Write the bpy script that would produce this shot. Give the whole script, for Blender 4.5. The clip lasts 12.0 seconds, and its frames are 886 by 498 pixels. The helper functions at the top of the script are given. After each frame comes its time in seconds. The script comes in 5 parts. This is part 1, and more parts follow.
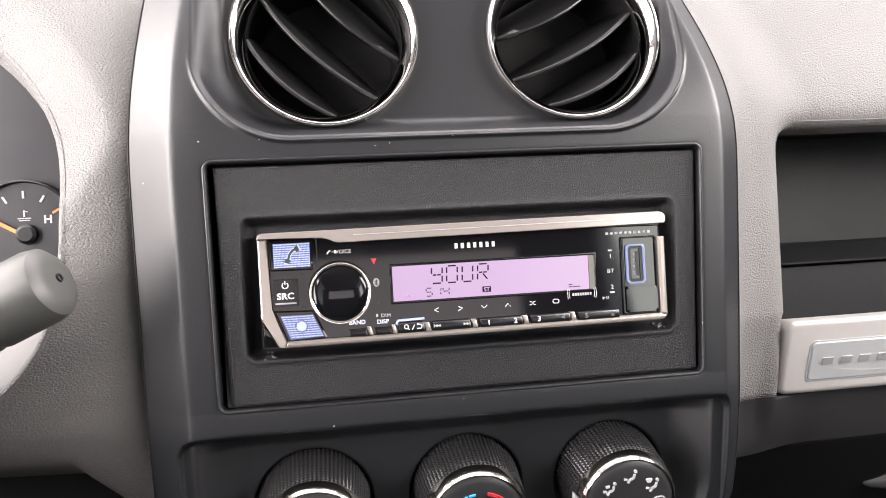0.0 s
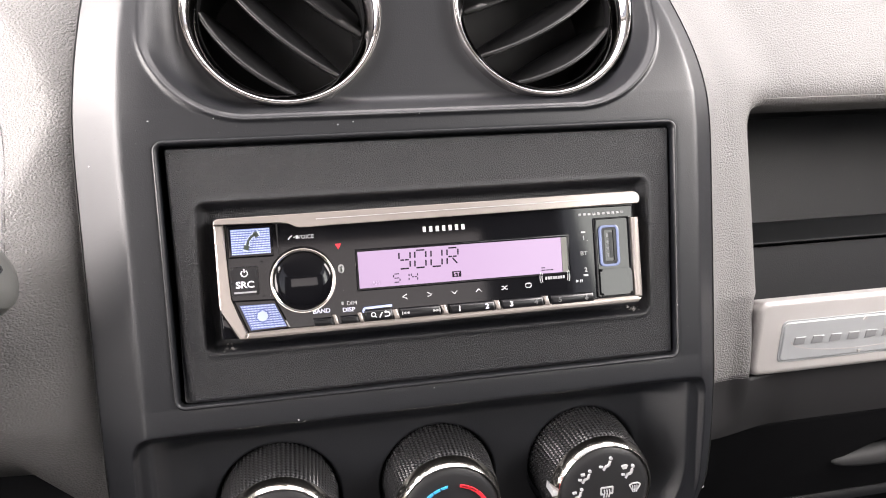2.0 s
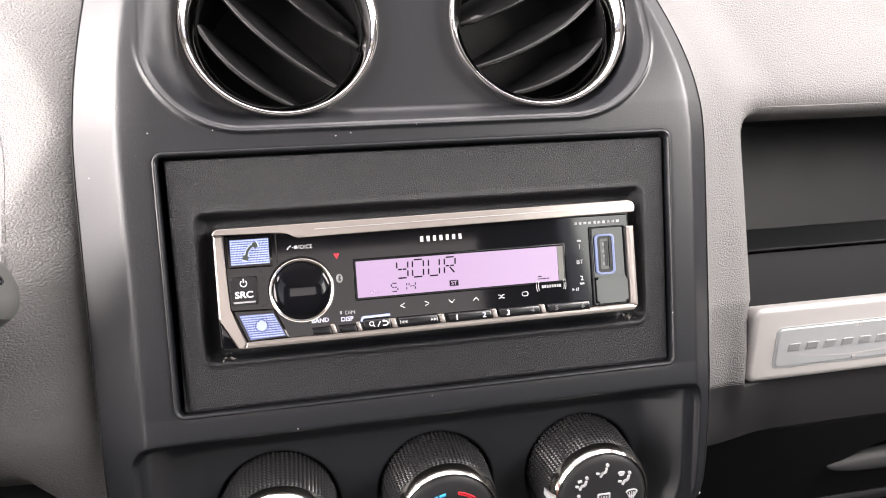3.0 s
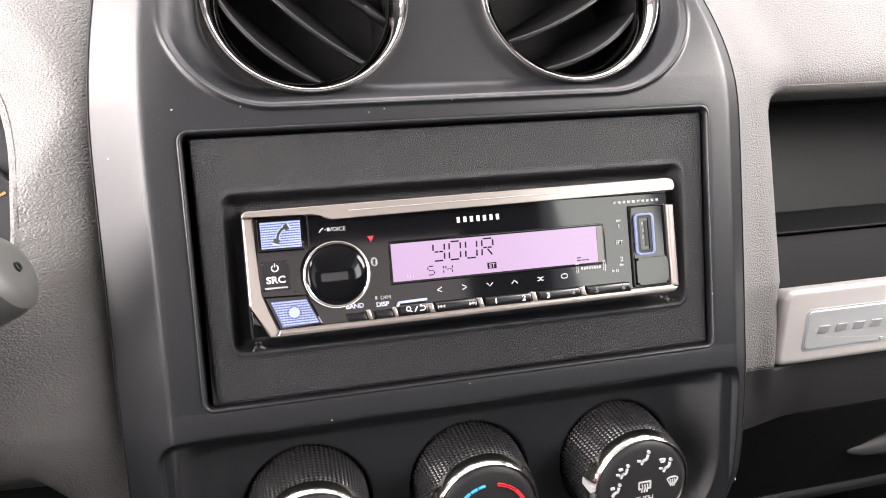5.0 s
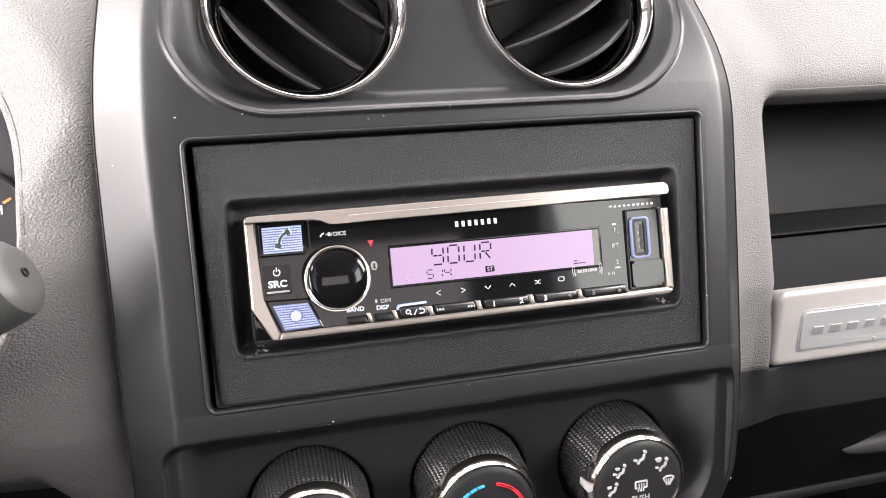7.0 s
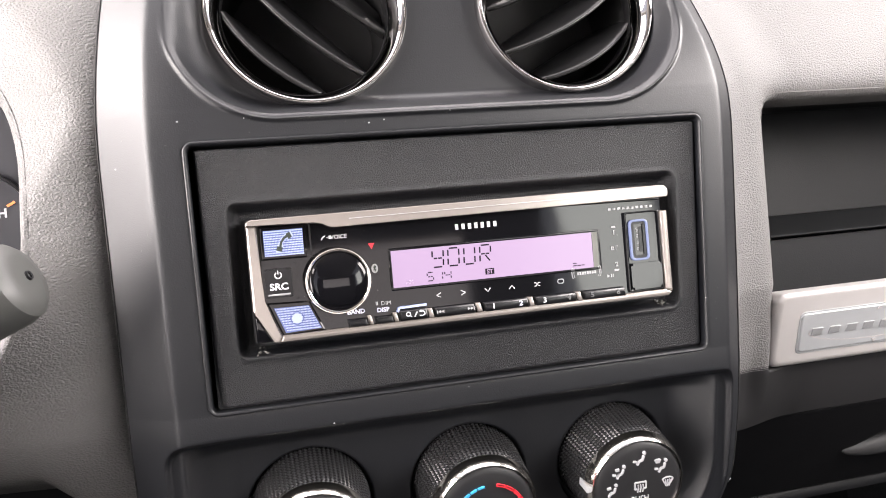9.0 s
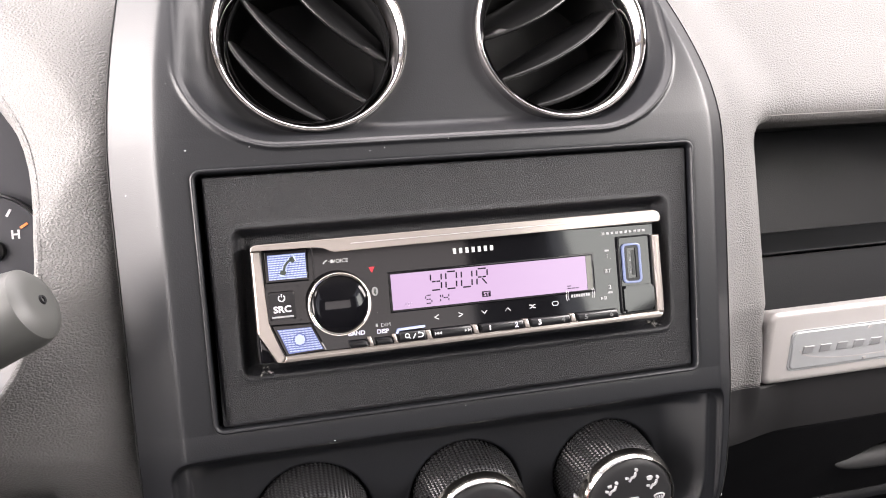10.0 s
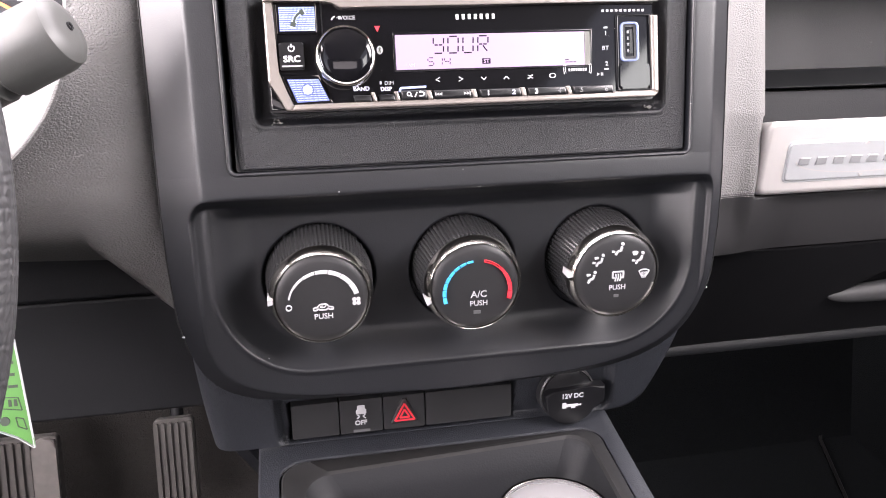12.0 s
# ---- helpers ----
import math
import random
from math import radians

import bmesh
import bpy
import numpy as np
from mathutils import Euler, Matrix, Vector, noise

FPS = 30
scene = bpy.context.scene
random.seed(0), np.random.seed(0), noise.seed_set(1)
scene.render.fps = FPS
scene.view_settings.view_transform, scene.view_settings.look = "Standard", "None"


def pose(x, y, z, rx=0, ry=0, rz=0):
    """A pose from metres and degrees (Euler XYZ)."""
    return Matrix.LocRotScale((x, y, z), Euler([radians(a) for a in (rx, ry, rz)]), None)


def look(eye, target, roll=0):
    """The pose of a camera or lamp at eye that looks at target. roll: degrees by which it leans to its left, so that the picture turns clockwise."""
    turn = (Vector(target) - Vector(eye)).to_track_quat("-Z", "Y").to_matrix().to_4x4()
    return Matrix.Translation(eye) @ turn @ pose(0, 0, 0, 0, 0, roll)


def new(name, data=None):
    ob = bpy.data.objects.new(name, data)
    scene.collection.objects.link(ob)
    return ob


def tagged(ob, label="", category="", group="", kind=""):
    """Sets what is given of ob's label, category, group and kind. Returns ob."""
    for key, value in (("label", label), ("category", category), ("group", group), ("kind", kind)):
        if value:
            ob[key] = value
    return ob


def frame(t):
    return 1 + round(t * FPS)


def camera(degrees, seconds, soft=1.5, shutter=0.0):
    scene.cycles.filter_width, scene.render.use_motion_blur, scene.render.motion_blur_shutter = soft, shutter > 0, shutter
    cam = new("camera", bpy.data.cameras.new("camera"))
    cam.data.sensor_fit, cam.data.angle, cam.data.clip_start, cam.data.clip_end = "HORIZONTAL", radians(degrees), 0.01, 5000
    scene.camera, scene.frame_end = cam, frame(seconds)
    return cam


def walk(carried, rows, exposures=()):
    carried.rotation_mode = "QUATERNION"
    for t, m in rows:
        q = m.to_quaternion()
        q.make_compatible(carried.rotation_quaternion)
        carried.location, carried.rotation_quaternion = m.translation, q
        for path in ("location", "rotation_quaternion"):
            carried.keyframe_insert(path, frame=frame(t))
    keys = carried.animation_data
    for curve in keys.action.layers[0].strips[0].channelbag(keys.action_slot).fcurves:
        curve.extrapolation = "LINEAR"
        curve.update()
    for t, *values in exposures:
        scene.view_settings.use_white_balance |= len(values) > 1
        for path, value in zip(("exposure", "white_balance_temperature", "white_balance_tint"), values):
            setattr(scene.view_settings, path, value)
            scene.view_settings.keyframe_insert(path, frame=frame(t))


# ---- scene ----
cam = camera(60.0, 12.0, soft=1.0)
PATH = [
    (0, (-0.0646, -0.3213, 0.8053), (0.2382, 1.5551, 0.1826), -0.36),
    (0.5, (-0.0565, -0.3032, 0.7940), (0.3081, 1.5565, 0.1549), -0.27),
    (1, (-0.0569, -0.3045, 0.7983), (0.3305, 1.5460, 0.1461), -0.22),
    (1.5, (-0.0645, -0.3069, 0.8000), (0.3262, 1.5405, 0.1407), -0.15),
    (2, (-0.0641, -0.3071, 0.8003), (0.3289, 1.5390, 0.1388), -0.19),
    (2.5, (-0.0661, -0.3084, 0.8014), (0.3296, 1.5395, 0.1468), -0.26),
    (3, (-0.0649, -0.3095, 0.8028), (0.3377, 1.5396, 0.1557), -0.33),
    (3.5, (-0.0685, -0.3079, 0.8018), (0.3446, 1.5386, 0.1539), -0.34),
    (5.5, (-0.0907, -0.2904, 0.7902), (0.3826, 1.5401, 0.1381), -0.56),
    (6, (-0.0892, -0.2931, 0.7928), (0.3845, 1.5377, 0.1417), -0.61),
    (6.5, (-0.0896, -0.2931, 0.7918), (0.3810, 1.5385, 0.1407), -0.62),
    (7, (-0.0894, -0.2974, 0.7946), (0.3779, 1.5356, 0.1453), -0.67),
    (9, (-0.0890, -0.2996, 0.7963), (0.3728, 1.5352, 0.1482), -0.77),
    (9.5, (-0.0891, -0.3009, 0.7986), (0.3726, 1.5365, 0.1577), -0.76),
    (10, (-0.0880, -0.3074, 0.8090), (0.3632, 1.5316, 0.1654), -0.62),
    (10.5, (-0.0873, -0.3163, 0.8040), (0.3415, 1.5200, 0.1377), -0.41),
    (11, (-0.0872, -0.3418, 0.7761), (0.3084, 1.4810, 0.0543), 0.05),
    (11.5, (-0.0769, -0.3543, 0.7611), (0.2946, 1.4509, -0.0156), 0.42),
    (12, (-0.0839, -0.3567, 0.7456), (0.2740, 1.4317, -0.0749), 0.64),
]
# the centre stack leans back; its own frame: x to the passenger, y into the dash, z up the face
D = pose(0, 0, 0.68, -18, 0, 0)
EXPO = 2.39
walk(cam, [(t, look(eye, target, roll)) for t, eye, target, roll in PATH], [(0.0, EXPO - 0.08, 6580, 17), (3.0, EXPO, 6580, 17), (10.4, EXPO, 6580, 18), (11.2, EXPO + 0.27, 6520, 20), (12.0, EXPO + 0.60, 6420, 23)])

# ---- light: bright overcast daylight through the windows ----
world = bpy.data.worlds.new("sky")
scene.world = world
world.use_nodes = True
wn = world.node_tree.nodes
sky = wn.new("ShaderNodeTexSky")
sky.sky_type = "NISHITA"
sky.sun_disc = False
sky.sun_elevation = radians(50)
sky.sun_rotation = radians(35)
soften = wn.new("ShaderNodeHueSaturation")
soften.inputs["Saturation"].default_value = 0.25
world.node_tree.links.new(sky.outputs[0], soften.inputs["Color"])
world.node_tree.links.new(soften.outputs[0], wn["Background"].inputs[0])
wn["Background"].inputs[1].default_value = 0.065
sun = new("sun", bpy.data.lights.new("sun", "SUN"))
sun.data.energy = 0.12
sun.data.angle = radians(20)
sun.data.color = (1.0, 0.95, 0.88)
sun.matrix_world = look((1.2, 1.8, 3.0), (0, 0, 0.3))


def window_light(name, eye, target, w, h, watts, color):
    """The sky's light in a window opening."""
    lamp = new(name, bpy.data.lights.new(name, "AREA"))
    lamp.data.shape, lamp.data.size, lamp.data.size_y = "RECTANGLE", w, h
    lamp.data.energy, lamp.data.color = watts, color
    lamp.matrix_world = look(eye, target)
    return lamp


window_light("windscreen_light", (0.0, 0.44, 1.15), (0.0, 0.01, 0.25), 1.20, 1.02, 5.1, (1.0, 0.97, 0.93))
window_light("driver_door_light", (-0.80, -0.14, 0.91), (0.0, -0.02, 0.70), 1.25, 0.70, 12.9, (1.0, 0.965, 0.91))
window_light("passenger_window_light", (0.73, -0.24, 1.08), (0.05, 0.0, 0.70), 0.80, 0.32, 4.2, (1.0, 0.98, 0.92))
window_light("rear_passenger_window_light", (0.74, -1.36, 1.09), (0.0, -1.36, 1.02), 0.48, 0.36, 1.0, (0.95, 1.0, 0.90))
# unseen rear lamp; its warm tint is added to brown the gloss face's reflection
window_light("rear_window_light", (0.01, -1.88, 1.13), (0.0, 0.0, 0.80), 1.00, 0.30, 0.32, (1.0, 0.84, 0.70))


# ---- materials ----
def mat(name, color, rough=0.5, metal=0.0, vary=0.15, vscale=60.0, bump=0.0, bscale=900.0, bkind="noise",
        coat=0.0, emit=None, power=0.0, stretch=(1, 1, 1), rvary=0.08, spec=0.5, trans=0.0, even=1.0, dust=0.0, dscale=210.0, dsize=0.06, dtone=0.42):
    m = bpy.data.materials.new(name)
    m.use_nodes = True
    nt = m.node_tree
    nd, ln = nt.nodes, nt.links
    b = nd["Principled BSDF"]
    b.inputs["Roughness"].default_value = rough
    b.inputs["Metallic"].default_value = metal
    b.inputs["Specular IOR Level"].default_value = spec
    b.inputs["Coat Weight"].default_value = coat
    b.inputs["Coat Roughness"].default_value = 0.04
    b.inputs["Transmission Weight"].default_value = trans
    col = (*color, 1)
    b.inputs["Base Color"].default_value = col
    tc = nd.new("ShaderNodeTexCoord")
    mp = nd.new("ShaderNodeMapping")
    mp.inputs["Scale"].default_value = stretch
    ln.new(tc.outputs["Object"], mp.inputs[0])
    if vary:
        n = nd.new("ShaderNodeTexNoise")
        n.inputs["Scale"].default_value = vscale
        n.inputs["Detail"].default_value = 6
        ln.new(mp.outputs[0], n.inputs["Vector"])
        mx = nd.new("ShaderNodeMix")
        mx.data_type = "RGBA"
        mx.inputs[6].default_value = tuple(c * (1 - vary) for c in color) + (1,)
        mx.inputs[7].default_value = tuple(min(1, c * (1 + vary)) for c in color) + (1,)
        ln.new(n.outputs["Fac"], mx.inputs[0])
        out = mx.outputs[2]
        if dust:
            d = nd.new("ShaderNodeTexVoronoi")
            d.inputs["Scale"].default_value = dscale
            ln.new(tc.outputs["Object"], d.inputs["Vector"])
            lt = nd.new("ShaderNodeMath")
            lt.operation = "LESS_THAN"
            lt.inputs[1].default_value = dsize
            ln.new(d.outputs["Distance"], lt.inputs[0])
            sep = nd.new("ShaderNodeSeparateColor")
            ln.new(d.outputs["Color"], sep.inputs[0])
            gt = nd.new("ShaderNodeMath")
            gt.operation = "GREATER_THAN"
            gt.inputs[1].default_value = 1 - dust
            ln.new(sep.outputs[0], gt.inputs[0])
            both = nd.new("ShaderNodeMath")
            both.operation = "MULTIPLY"
            ln.new(lt.outputs[0], both.inputs[0])
            ln.new(gt.outputs[0], both.inputs[1])
            m2 = nd.new("ShaderNodeMix")
            m2.data_type = "RGBA"
            m2.inputs[7].default_value = (dtone, dtone * 0.98, dtone * 0.95, 1)
            ln.new(both.outputs[0], m2.inputs[0])
            ln.new(out, m2.inputs[6])
            out = m2.outputs[2]
        ln.new(out, b.inputs["Base Color"])
        r = nd.new("ShaderNodeMapRange")
        r.inputs["To Min"].default_value = max(0, rough - rvary)
        r.inputs["To Max"].default_value = min(1, rough + rvary)
        ln.new(n.outputs["Fac"], r.inputs["Value"])
        ln.new(r.outputs[0], b.inputs["Roughness"])
    if bump:
        if bkind == "noise":
            t = nd.new("ShaderNodeTexNoise")
            t.inputs["Detail"].default_value = 3
            t.inputs["Scale"].default_value = bscale
            src = t.outputs["Fac"]
        else:
            wob = nd.new("ShaderNodeTexNoise")
            wob.inputs["Scale"].default_value = bscale * 0.5
            ln.new(mp.outputs[0], wob.inputs["Vector"])
            add = nd.new("ShaderNodeMix")
            add.data_type = "RGBA"
            add.blend_type = "ADD"
            add.inputs[0].default_value = 1.6 / bscale
            ln.new(mp.outputs[0], add.inputs[6])
            ln.new(wob.outputs["Color"], add.inputs[7])
            t = nd.new("ShaderNodeTexVoronoi")
            t.feature = "SMOOTH_F1"
            t.inputs["Smoothness"].default_value = 0.45
            t.inputs["Randomness"].default_value = even
            t.inputs["Scale"].default_value = bscale
            src = t.outputs["Distance"]
        ln.new(add.outputs[2] if bkind != "noise" else mp.outputs[0], t.inputs["Vector"])
        bp = nd.new("ShaderNodeBump")
        bp.inputs["Strength"].default_value = 1.0
        bp.inputs["Distance"].default_value = bump
        if bkind != "noise":
            bp.invert = True
        ln.new(src, bp.inputs["Height"])
        ln.new(bp.outputs[0], b.inputs["Normal"])
    if emit:
        b.inputs["Emission Color"].default_value = (*emit, 1)
        b.inputs["Emission Strength"].default_value = power * 2 ** -EXPO
    return m


SOFT = mat("soft_grained_vinyl", (0.136, 0.133, 0.130), 0.55, spec=0.36, vary=0.2, vscale=25, bump=0.00050, bscale=1200, bkind="grain", stretch=(0.72, 0.5, 1.05), dust=0.012)
BEZEL = mat("satin_charcoal_plastic", (0.0066, 0.0072, 0.0092), 0.44, vary=0.12, vscale=18, rvary=0.03, spec=0.58, bump=0.00006, bscale=1500, dust=0.035)
# the dust specks here draw the grain's glints into the colour
KIT = mat("grained_black_plastic", (0.0050, 0.0055, 0.0074), 0.40, vary=0.7, vscale=2400, bump=0.00050, bscale=2300, rvary=0.16, dust=0.24, dscale=2200, dsize=0.25, dtone=0.085, spec=0.40)
HARD = mat("hard_grained_plastic", (0.0145, 0.0162, 0.0205), 0.48, vary=0.2, vscale=30, bump=0.00035, bscale=1200)
LOWER = mat("matte_dark_plastic", (0.009, 0.0095, 0.011), 0.6, spec=0.25, vary=0.2, vscale=20, bump=0.0001, bscale=900)
GLOSS = mat("gloss_black_plastic", (0.004, 0.004, 0.005), 0.06, vary=0.1, vscale=50, rvary=0.03, spec=0.36, dust=0.09, dscale=330, dsize=0.05, dtone=0.3)
BLACKBTN = mat("black_button_plastic", (0.005, 0.005, 0.006), 0.30, vary=0.1)
BLACK = mat("black_slat_plastic", (0.0065, 0.0065, 0.0068), 0.32, spec=0.5, vary=0.15, bump=0.00003, bscale=1200)
# near black: the shade inside ducts and knob cores is put into the colour
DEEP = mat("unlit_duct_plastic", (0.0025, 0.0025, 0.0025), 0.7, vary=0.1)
CHROME = mat("polished_chrome", (0.60, 0.58, 0.575), 0.07, 1.0, vary=0.12, vscale=60, rvary=0.06)
# the uneven warm tone puts patchy reflections into the chrome's colour
BANDM = mat("brushed_chrome", (0.72, 0.69, 0.64), 0.15, 1.0, vary=0.3, vscale=70, rvary=0.08)
DOMEM = mat("pale_silver_dome", (0.38, 0.37, 0.375), 0.15, 0.6, vary=0.05, vscale=40)
SILVER = mat("satin_silver_paint", (0.36, 0.325, 0.30), 0.26, 0.65, vary=0.02, vscale=8, rvary=0.02)
BADGE = mat("bright_silver_paint", (0.44, 0.42, 0.41), 0.38, 0.2, vary=0.04, vscale=80)
PLATE = mat("grey_silver_plate", (0.40, 0.41, 0.42), 0.42, 0.35, vary=0.05, vscale=80)
WORN = mat("worn_metal_edge", (0.20, 0.185, 0.175), 0.4, 0.4, vary=0.25, vscale=90)
NAMEBAR = mat("silver_raised_mark", (0.33, 0.335, 0.34), 0.35, 0.5, vary=0.1)
DARKMARK = mat("grey_raised_mark", (0.16, 0.16, 0.165), 0.35, 0.5, vary=0.1)
LCD = mat("lavender_display", (0.03, 0.025, 0.03), 0.4, vary=0, spec=0.15, emit=(0.78, 0.56, 0.86), power=0.92)
# the backlight is stronger and whiter towards the right end
nt = LCD.node_tree
tc, sep, mr, mx = (nt.nodes.new(k) for k in ("ShaderNodeTexCoord", "ShaderNodeSeparateXYZ", "ShaderNodeMapRange", "ShaderNodeMix"))
mr.interpolation_type = "SMOOTHSTEP"
mr.inputs["From Min"].default_value, mr.inputs["From Max"].default_value = 0.005, 0.055
mx.data_type = "RGBA"
mx.inputs[6].default_value, mx.inputs[7].default_value = (0.79, 0.57, 0.85, 1), (0.86, 0.65, 0.92, 1)
nt.links.new(tc.outputs["Object"], sep.inputs[0])
nt.links.new(sep.outputs["X"], mr.inputs["Value"])
nt.links.new(mr.outputs[0], mx.inputs[0])
nt.links.new(mx.outputs[2], nt.nodes["Principled BSDF"].inputs["Emission Color"])
LCDEDGE = mat("display_edge", (0.10, 0.10, 0.09), 0.3, vary=0.1, emit=(0.5, 0.5, 0.42), power=0.10)
SEG = mat("display_segment", (0.010, 0.008, 0.012), 0.7, spec=0.1, vary=0)
SEGDIM = mat("display_faint_segment", (0.30, 0.24, 0.33), 0.5, vary=0, emit=(0.5, 0.4, 0.55), power=0.3)
BLUE = mat("blue_backlit_lens", (0.06, 0.08, 0.16), 0.2, vary=0.1, emit=(0.16, 0.22, 0.55), power=0.5)
RINGLIT = mat("dim_blue_ring", (0.10, 0.12, 0.18), 0.25, vary=0, emit=(0.36, 0.44, 0.80), power=0.42)
BLUELINE = mat("pale_blue_lens", (0.3, 0.35, 0.5), 0.2, vary=0, emit=(0.50, 0.58, 0.95), power=0.42)
MARK = mat("white_printed_mark", (0.43, 0.43, 0.445), 0.5, vary=0.03)
MARKLIT = mat("white_backlit_mark", (0.7, 0.7, 0.72), 0.4, vary=0, emit=(0.85, 0.87, 0.95), power=0.28)
VIOLET = mat("violet_backlit_mark", (0.6, 0.6, 0.7), 0.4, vary=0, emit=(0.62, 0.62, 0.95), power=0.32)
MARKGREY = mat("pale_grey_printed_mark", (0.55, 0.55, 0.56), 0.5, vary=0.03)
GREYMARK = mat("grey_printed_mark", (0.36, 0.36, 0.37), 0.5, vary=0.03)
RED = mat("red_printed_mark", (0.65, 0.03, 0.045), 0.45, vary=0.05)
BLUEMARK = mat("blue_printed_mark", (0.05, 0.42, 0.75), 0.45, vary=0.05)
ORANGE = mat("orange_mark", (0.85, 0.22, 0.06), 0.45, vary=0.05)
KNURL = mat("knurled_black_rubber", (0.020, 0.020, 0.021), 0.22, vary=0.04, vscale=30)
KNOBFACE = mat("satin_black_cap", (0.017, 0.017, 0.018), 0.42, vary=0.1, vscale=120)
STALK = mat("matte_stalk_plastic", (0.062, 0.063, 0.060), 0.46, spec=0.45, vary=0.12, bump=0.00004, bscale=1400)
LEATHER = mat("perforated_leather", (0.030, 0.030, 0.031), 0.5, vary=0.15, bump=0.0008, bscale=330, bkind="grain", even=0.12)
CARPET = mat("grey_brown_carpet", (0.014, 0.0122, 0.0110), 0.95, vary=0.5, vscale=260, bump=0.002, bscale=500)
PEDAL = mat("worn_rubber_pedal", (0.072, 0.067, 0.063), 0.6, vary=0.3, vscale=90)
GREEN = mat("green_card", (0.052, 0.165, 0.030), 0.4, vary=0.06)
INK = mat("black_ink", (0.02, 0.03, 0.02), 0.6, vary=0)
LINER = mat("beige_grey_headliner", (0.12, 0.113, 0.104), 0.9, vary=0.1, bump=0.0005, bscale=700)
DOORM = mat("dark_door_trim", (0.011, 0.011, 0.012), 0.6, vary=0.15)
ASPHALT = mat("asphalt", (0.06, 0.06, 0.06), 0.9, vary=0.3, vscale=6)
CLUSTERM = mat("pale_grey_cluster_trim", (0.105, 0.101, 0.102), 0.45, vary=0.06)
DIAL = mat("black_dial", (0.018, 0.018, 0.022), 0.35, vary=0.1)
TRAY = mat("satin_tray_plastic", (0.018, 0.0178, 0.018), 0.30, vary=0.15, vscale=30, bump=0.00004, bscale=1500)
# carpet again, set black so the passenger footwell's shade is in its colour
SHADEBLACK = mat("shade_black_carpet", (0.0075, 0.0085, 0.0095), 0.95, vary=0.4, vscale=260, bump=0.002, bscale=500, spec=0.1)
# set near black, so the deep shelf's shade is part of its colour
SHELF = mat("shaded_shelf_plastic", (0.0075, 0.0080, 0.0088), 0.5, spec=0.25, dust=0.05, dtone=0.12, vary=0.3, vscale=30, bump=0.0001, bscale=1300)
SHEENDUST = mat("pale_sheen_dust", (0.12, 0.117, 0.11), 0.8, vary=0.4, vscale=500)
# continues the vinyl piece; its shade is put into this darker colour
PANEL = mat("shaded_smooth_panel", (0.021, 0.0205, 0.0215), 0.5, spec=0.35, vary=0.12, vscale=30, bump=0.00005, bscale=1300)
# darker than the panel above it: the lid's shade is in the colour
GLOVE = mat("shaded_glove_box_plastic", (0.0055, 0.0055, 0.0064), 0.62, spec=0.18, vary=0.15, vscale=30, bump=0.00006, bscale=1300)
HANDLE = mat("satin_grey_handle", (0.030, 0.030, 0.031), 0.58, spec=0.35, vary=0.08, vscale=40)
BROWN = mat("brown_scuff", (0.10, 0.075, 0.05), 0.8, vary=0.4, vscale=300)
SEAMM = mat("dark_seam", (0.008, 0.008, 0.008), 0.8, vary=0)


# ---- helpers ----
def thing(name, base=(0, 0, 0), label="", category="", group="", kind="", frame_m=None):
    e = new(name)
    e.empty_display_size = 0.02
    e.matrix_world = (D if frame_m is None else frame_m) @ Matrix.Translation(base)
    e["base"] = base
    return tagged(e, label, category, group, kind)


def part(name, bm, material, parent, label="", smooth=True, sharp=35):
    me = bpy.data.meshes.new(name)
    if smooth:
        bm.normal_update()
        for f in bm.faces:
            f.smooth = True
        for e in bm.edges:
            if len(e.link_faces) == 2:
                a, big, low = e.calc_face_angle(0), max(f.calc_area() for f in e.link_faces), min(f.calc_area() for f in e.link_faces)
                if a > radians(sharp) or (a > radians(6) and big > 8 * low):
                    e.smooth = False
    bm.to_mesh(me)
    bm.free()
    me.materials.append(material)
    ob = new(name, me)
    if parent is not None:
        ob.parent = parent
        base = parent.get("base")
        if base is not None:
            ob.location = -Vector(base)
    if label:
        ob["label"] = label
    return ob


def area2(p):
    return sum(a[0] * b[1] - b[0] * a[1] for a, b in zip(p, p[1:] + p[:1]))


def prism(poly, y0, y1, bev=0.0, seg=2, taper=0.0):
    """An outline in x, z with its front at y0 and its back at y1; the front edges are rounded by bev."""
    poly = list(poly)
    if area2(poly) < 0:
        poly.reverse()
    bm = bmesh.new()
    cx = sum(p[0] for p in poly) / len(poly)
    cz = sum(p[1] for p in poly) / len(poly)
    a = [bm.verts.new((cx + (x - cx) * (1 - taper), y0, cz + (z - cz) * (1 - taper))) for x, z in poly]
    b = [bm.verts.new((x, y1, z)) for x, z in poly]
    front = bm.faces.new(a)
    bm.faces.new(b[::-1])
    for i in range(len(poly)):
        j = (i + 1) % len(poly)
        bm.faces.new((a[j], a[i], b[i], b[j]))
    if bev:
        bmesh.ops.bevel(bm, geom=list(front.edges), offset=bev, segments=seg, profile=0.5, affect="EDGES", clamp_overlap=True)
    bmesh.ops.recalc_face_normals(bm, faces=bm.faces)
    return bm


def rrect(x0, x1, z0, z1, r=0.0, n=5):
    if r <= 0:
        return [(x0, z0), (x1, z0), (x1, z1), (x0, z1)]
    out = []
    for cx, cz, a0 in ((x1 - r, z0 + r, -90), (x1 - r, z1 - r, 0), (x0 + r, z1 - r, 90), (x0 + r, z0 + r, 180)):
        for i in range(n + 1):
            a = radians(a0 + 90 * i / n)
            out.append((cx + r * math.cos(a), cz + r * math.sin(a)))
    return out


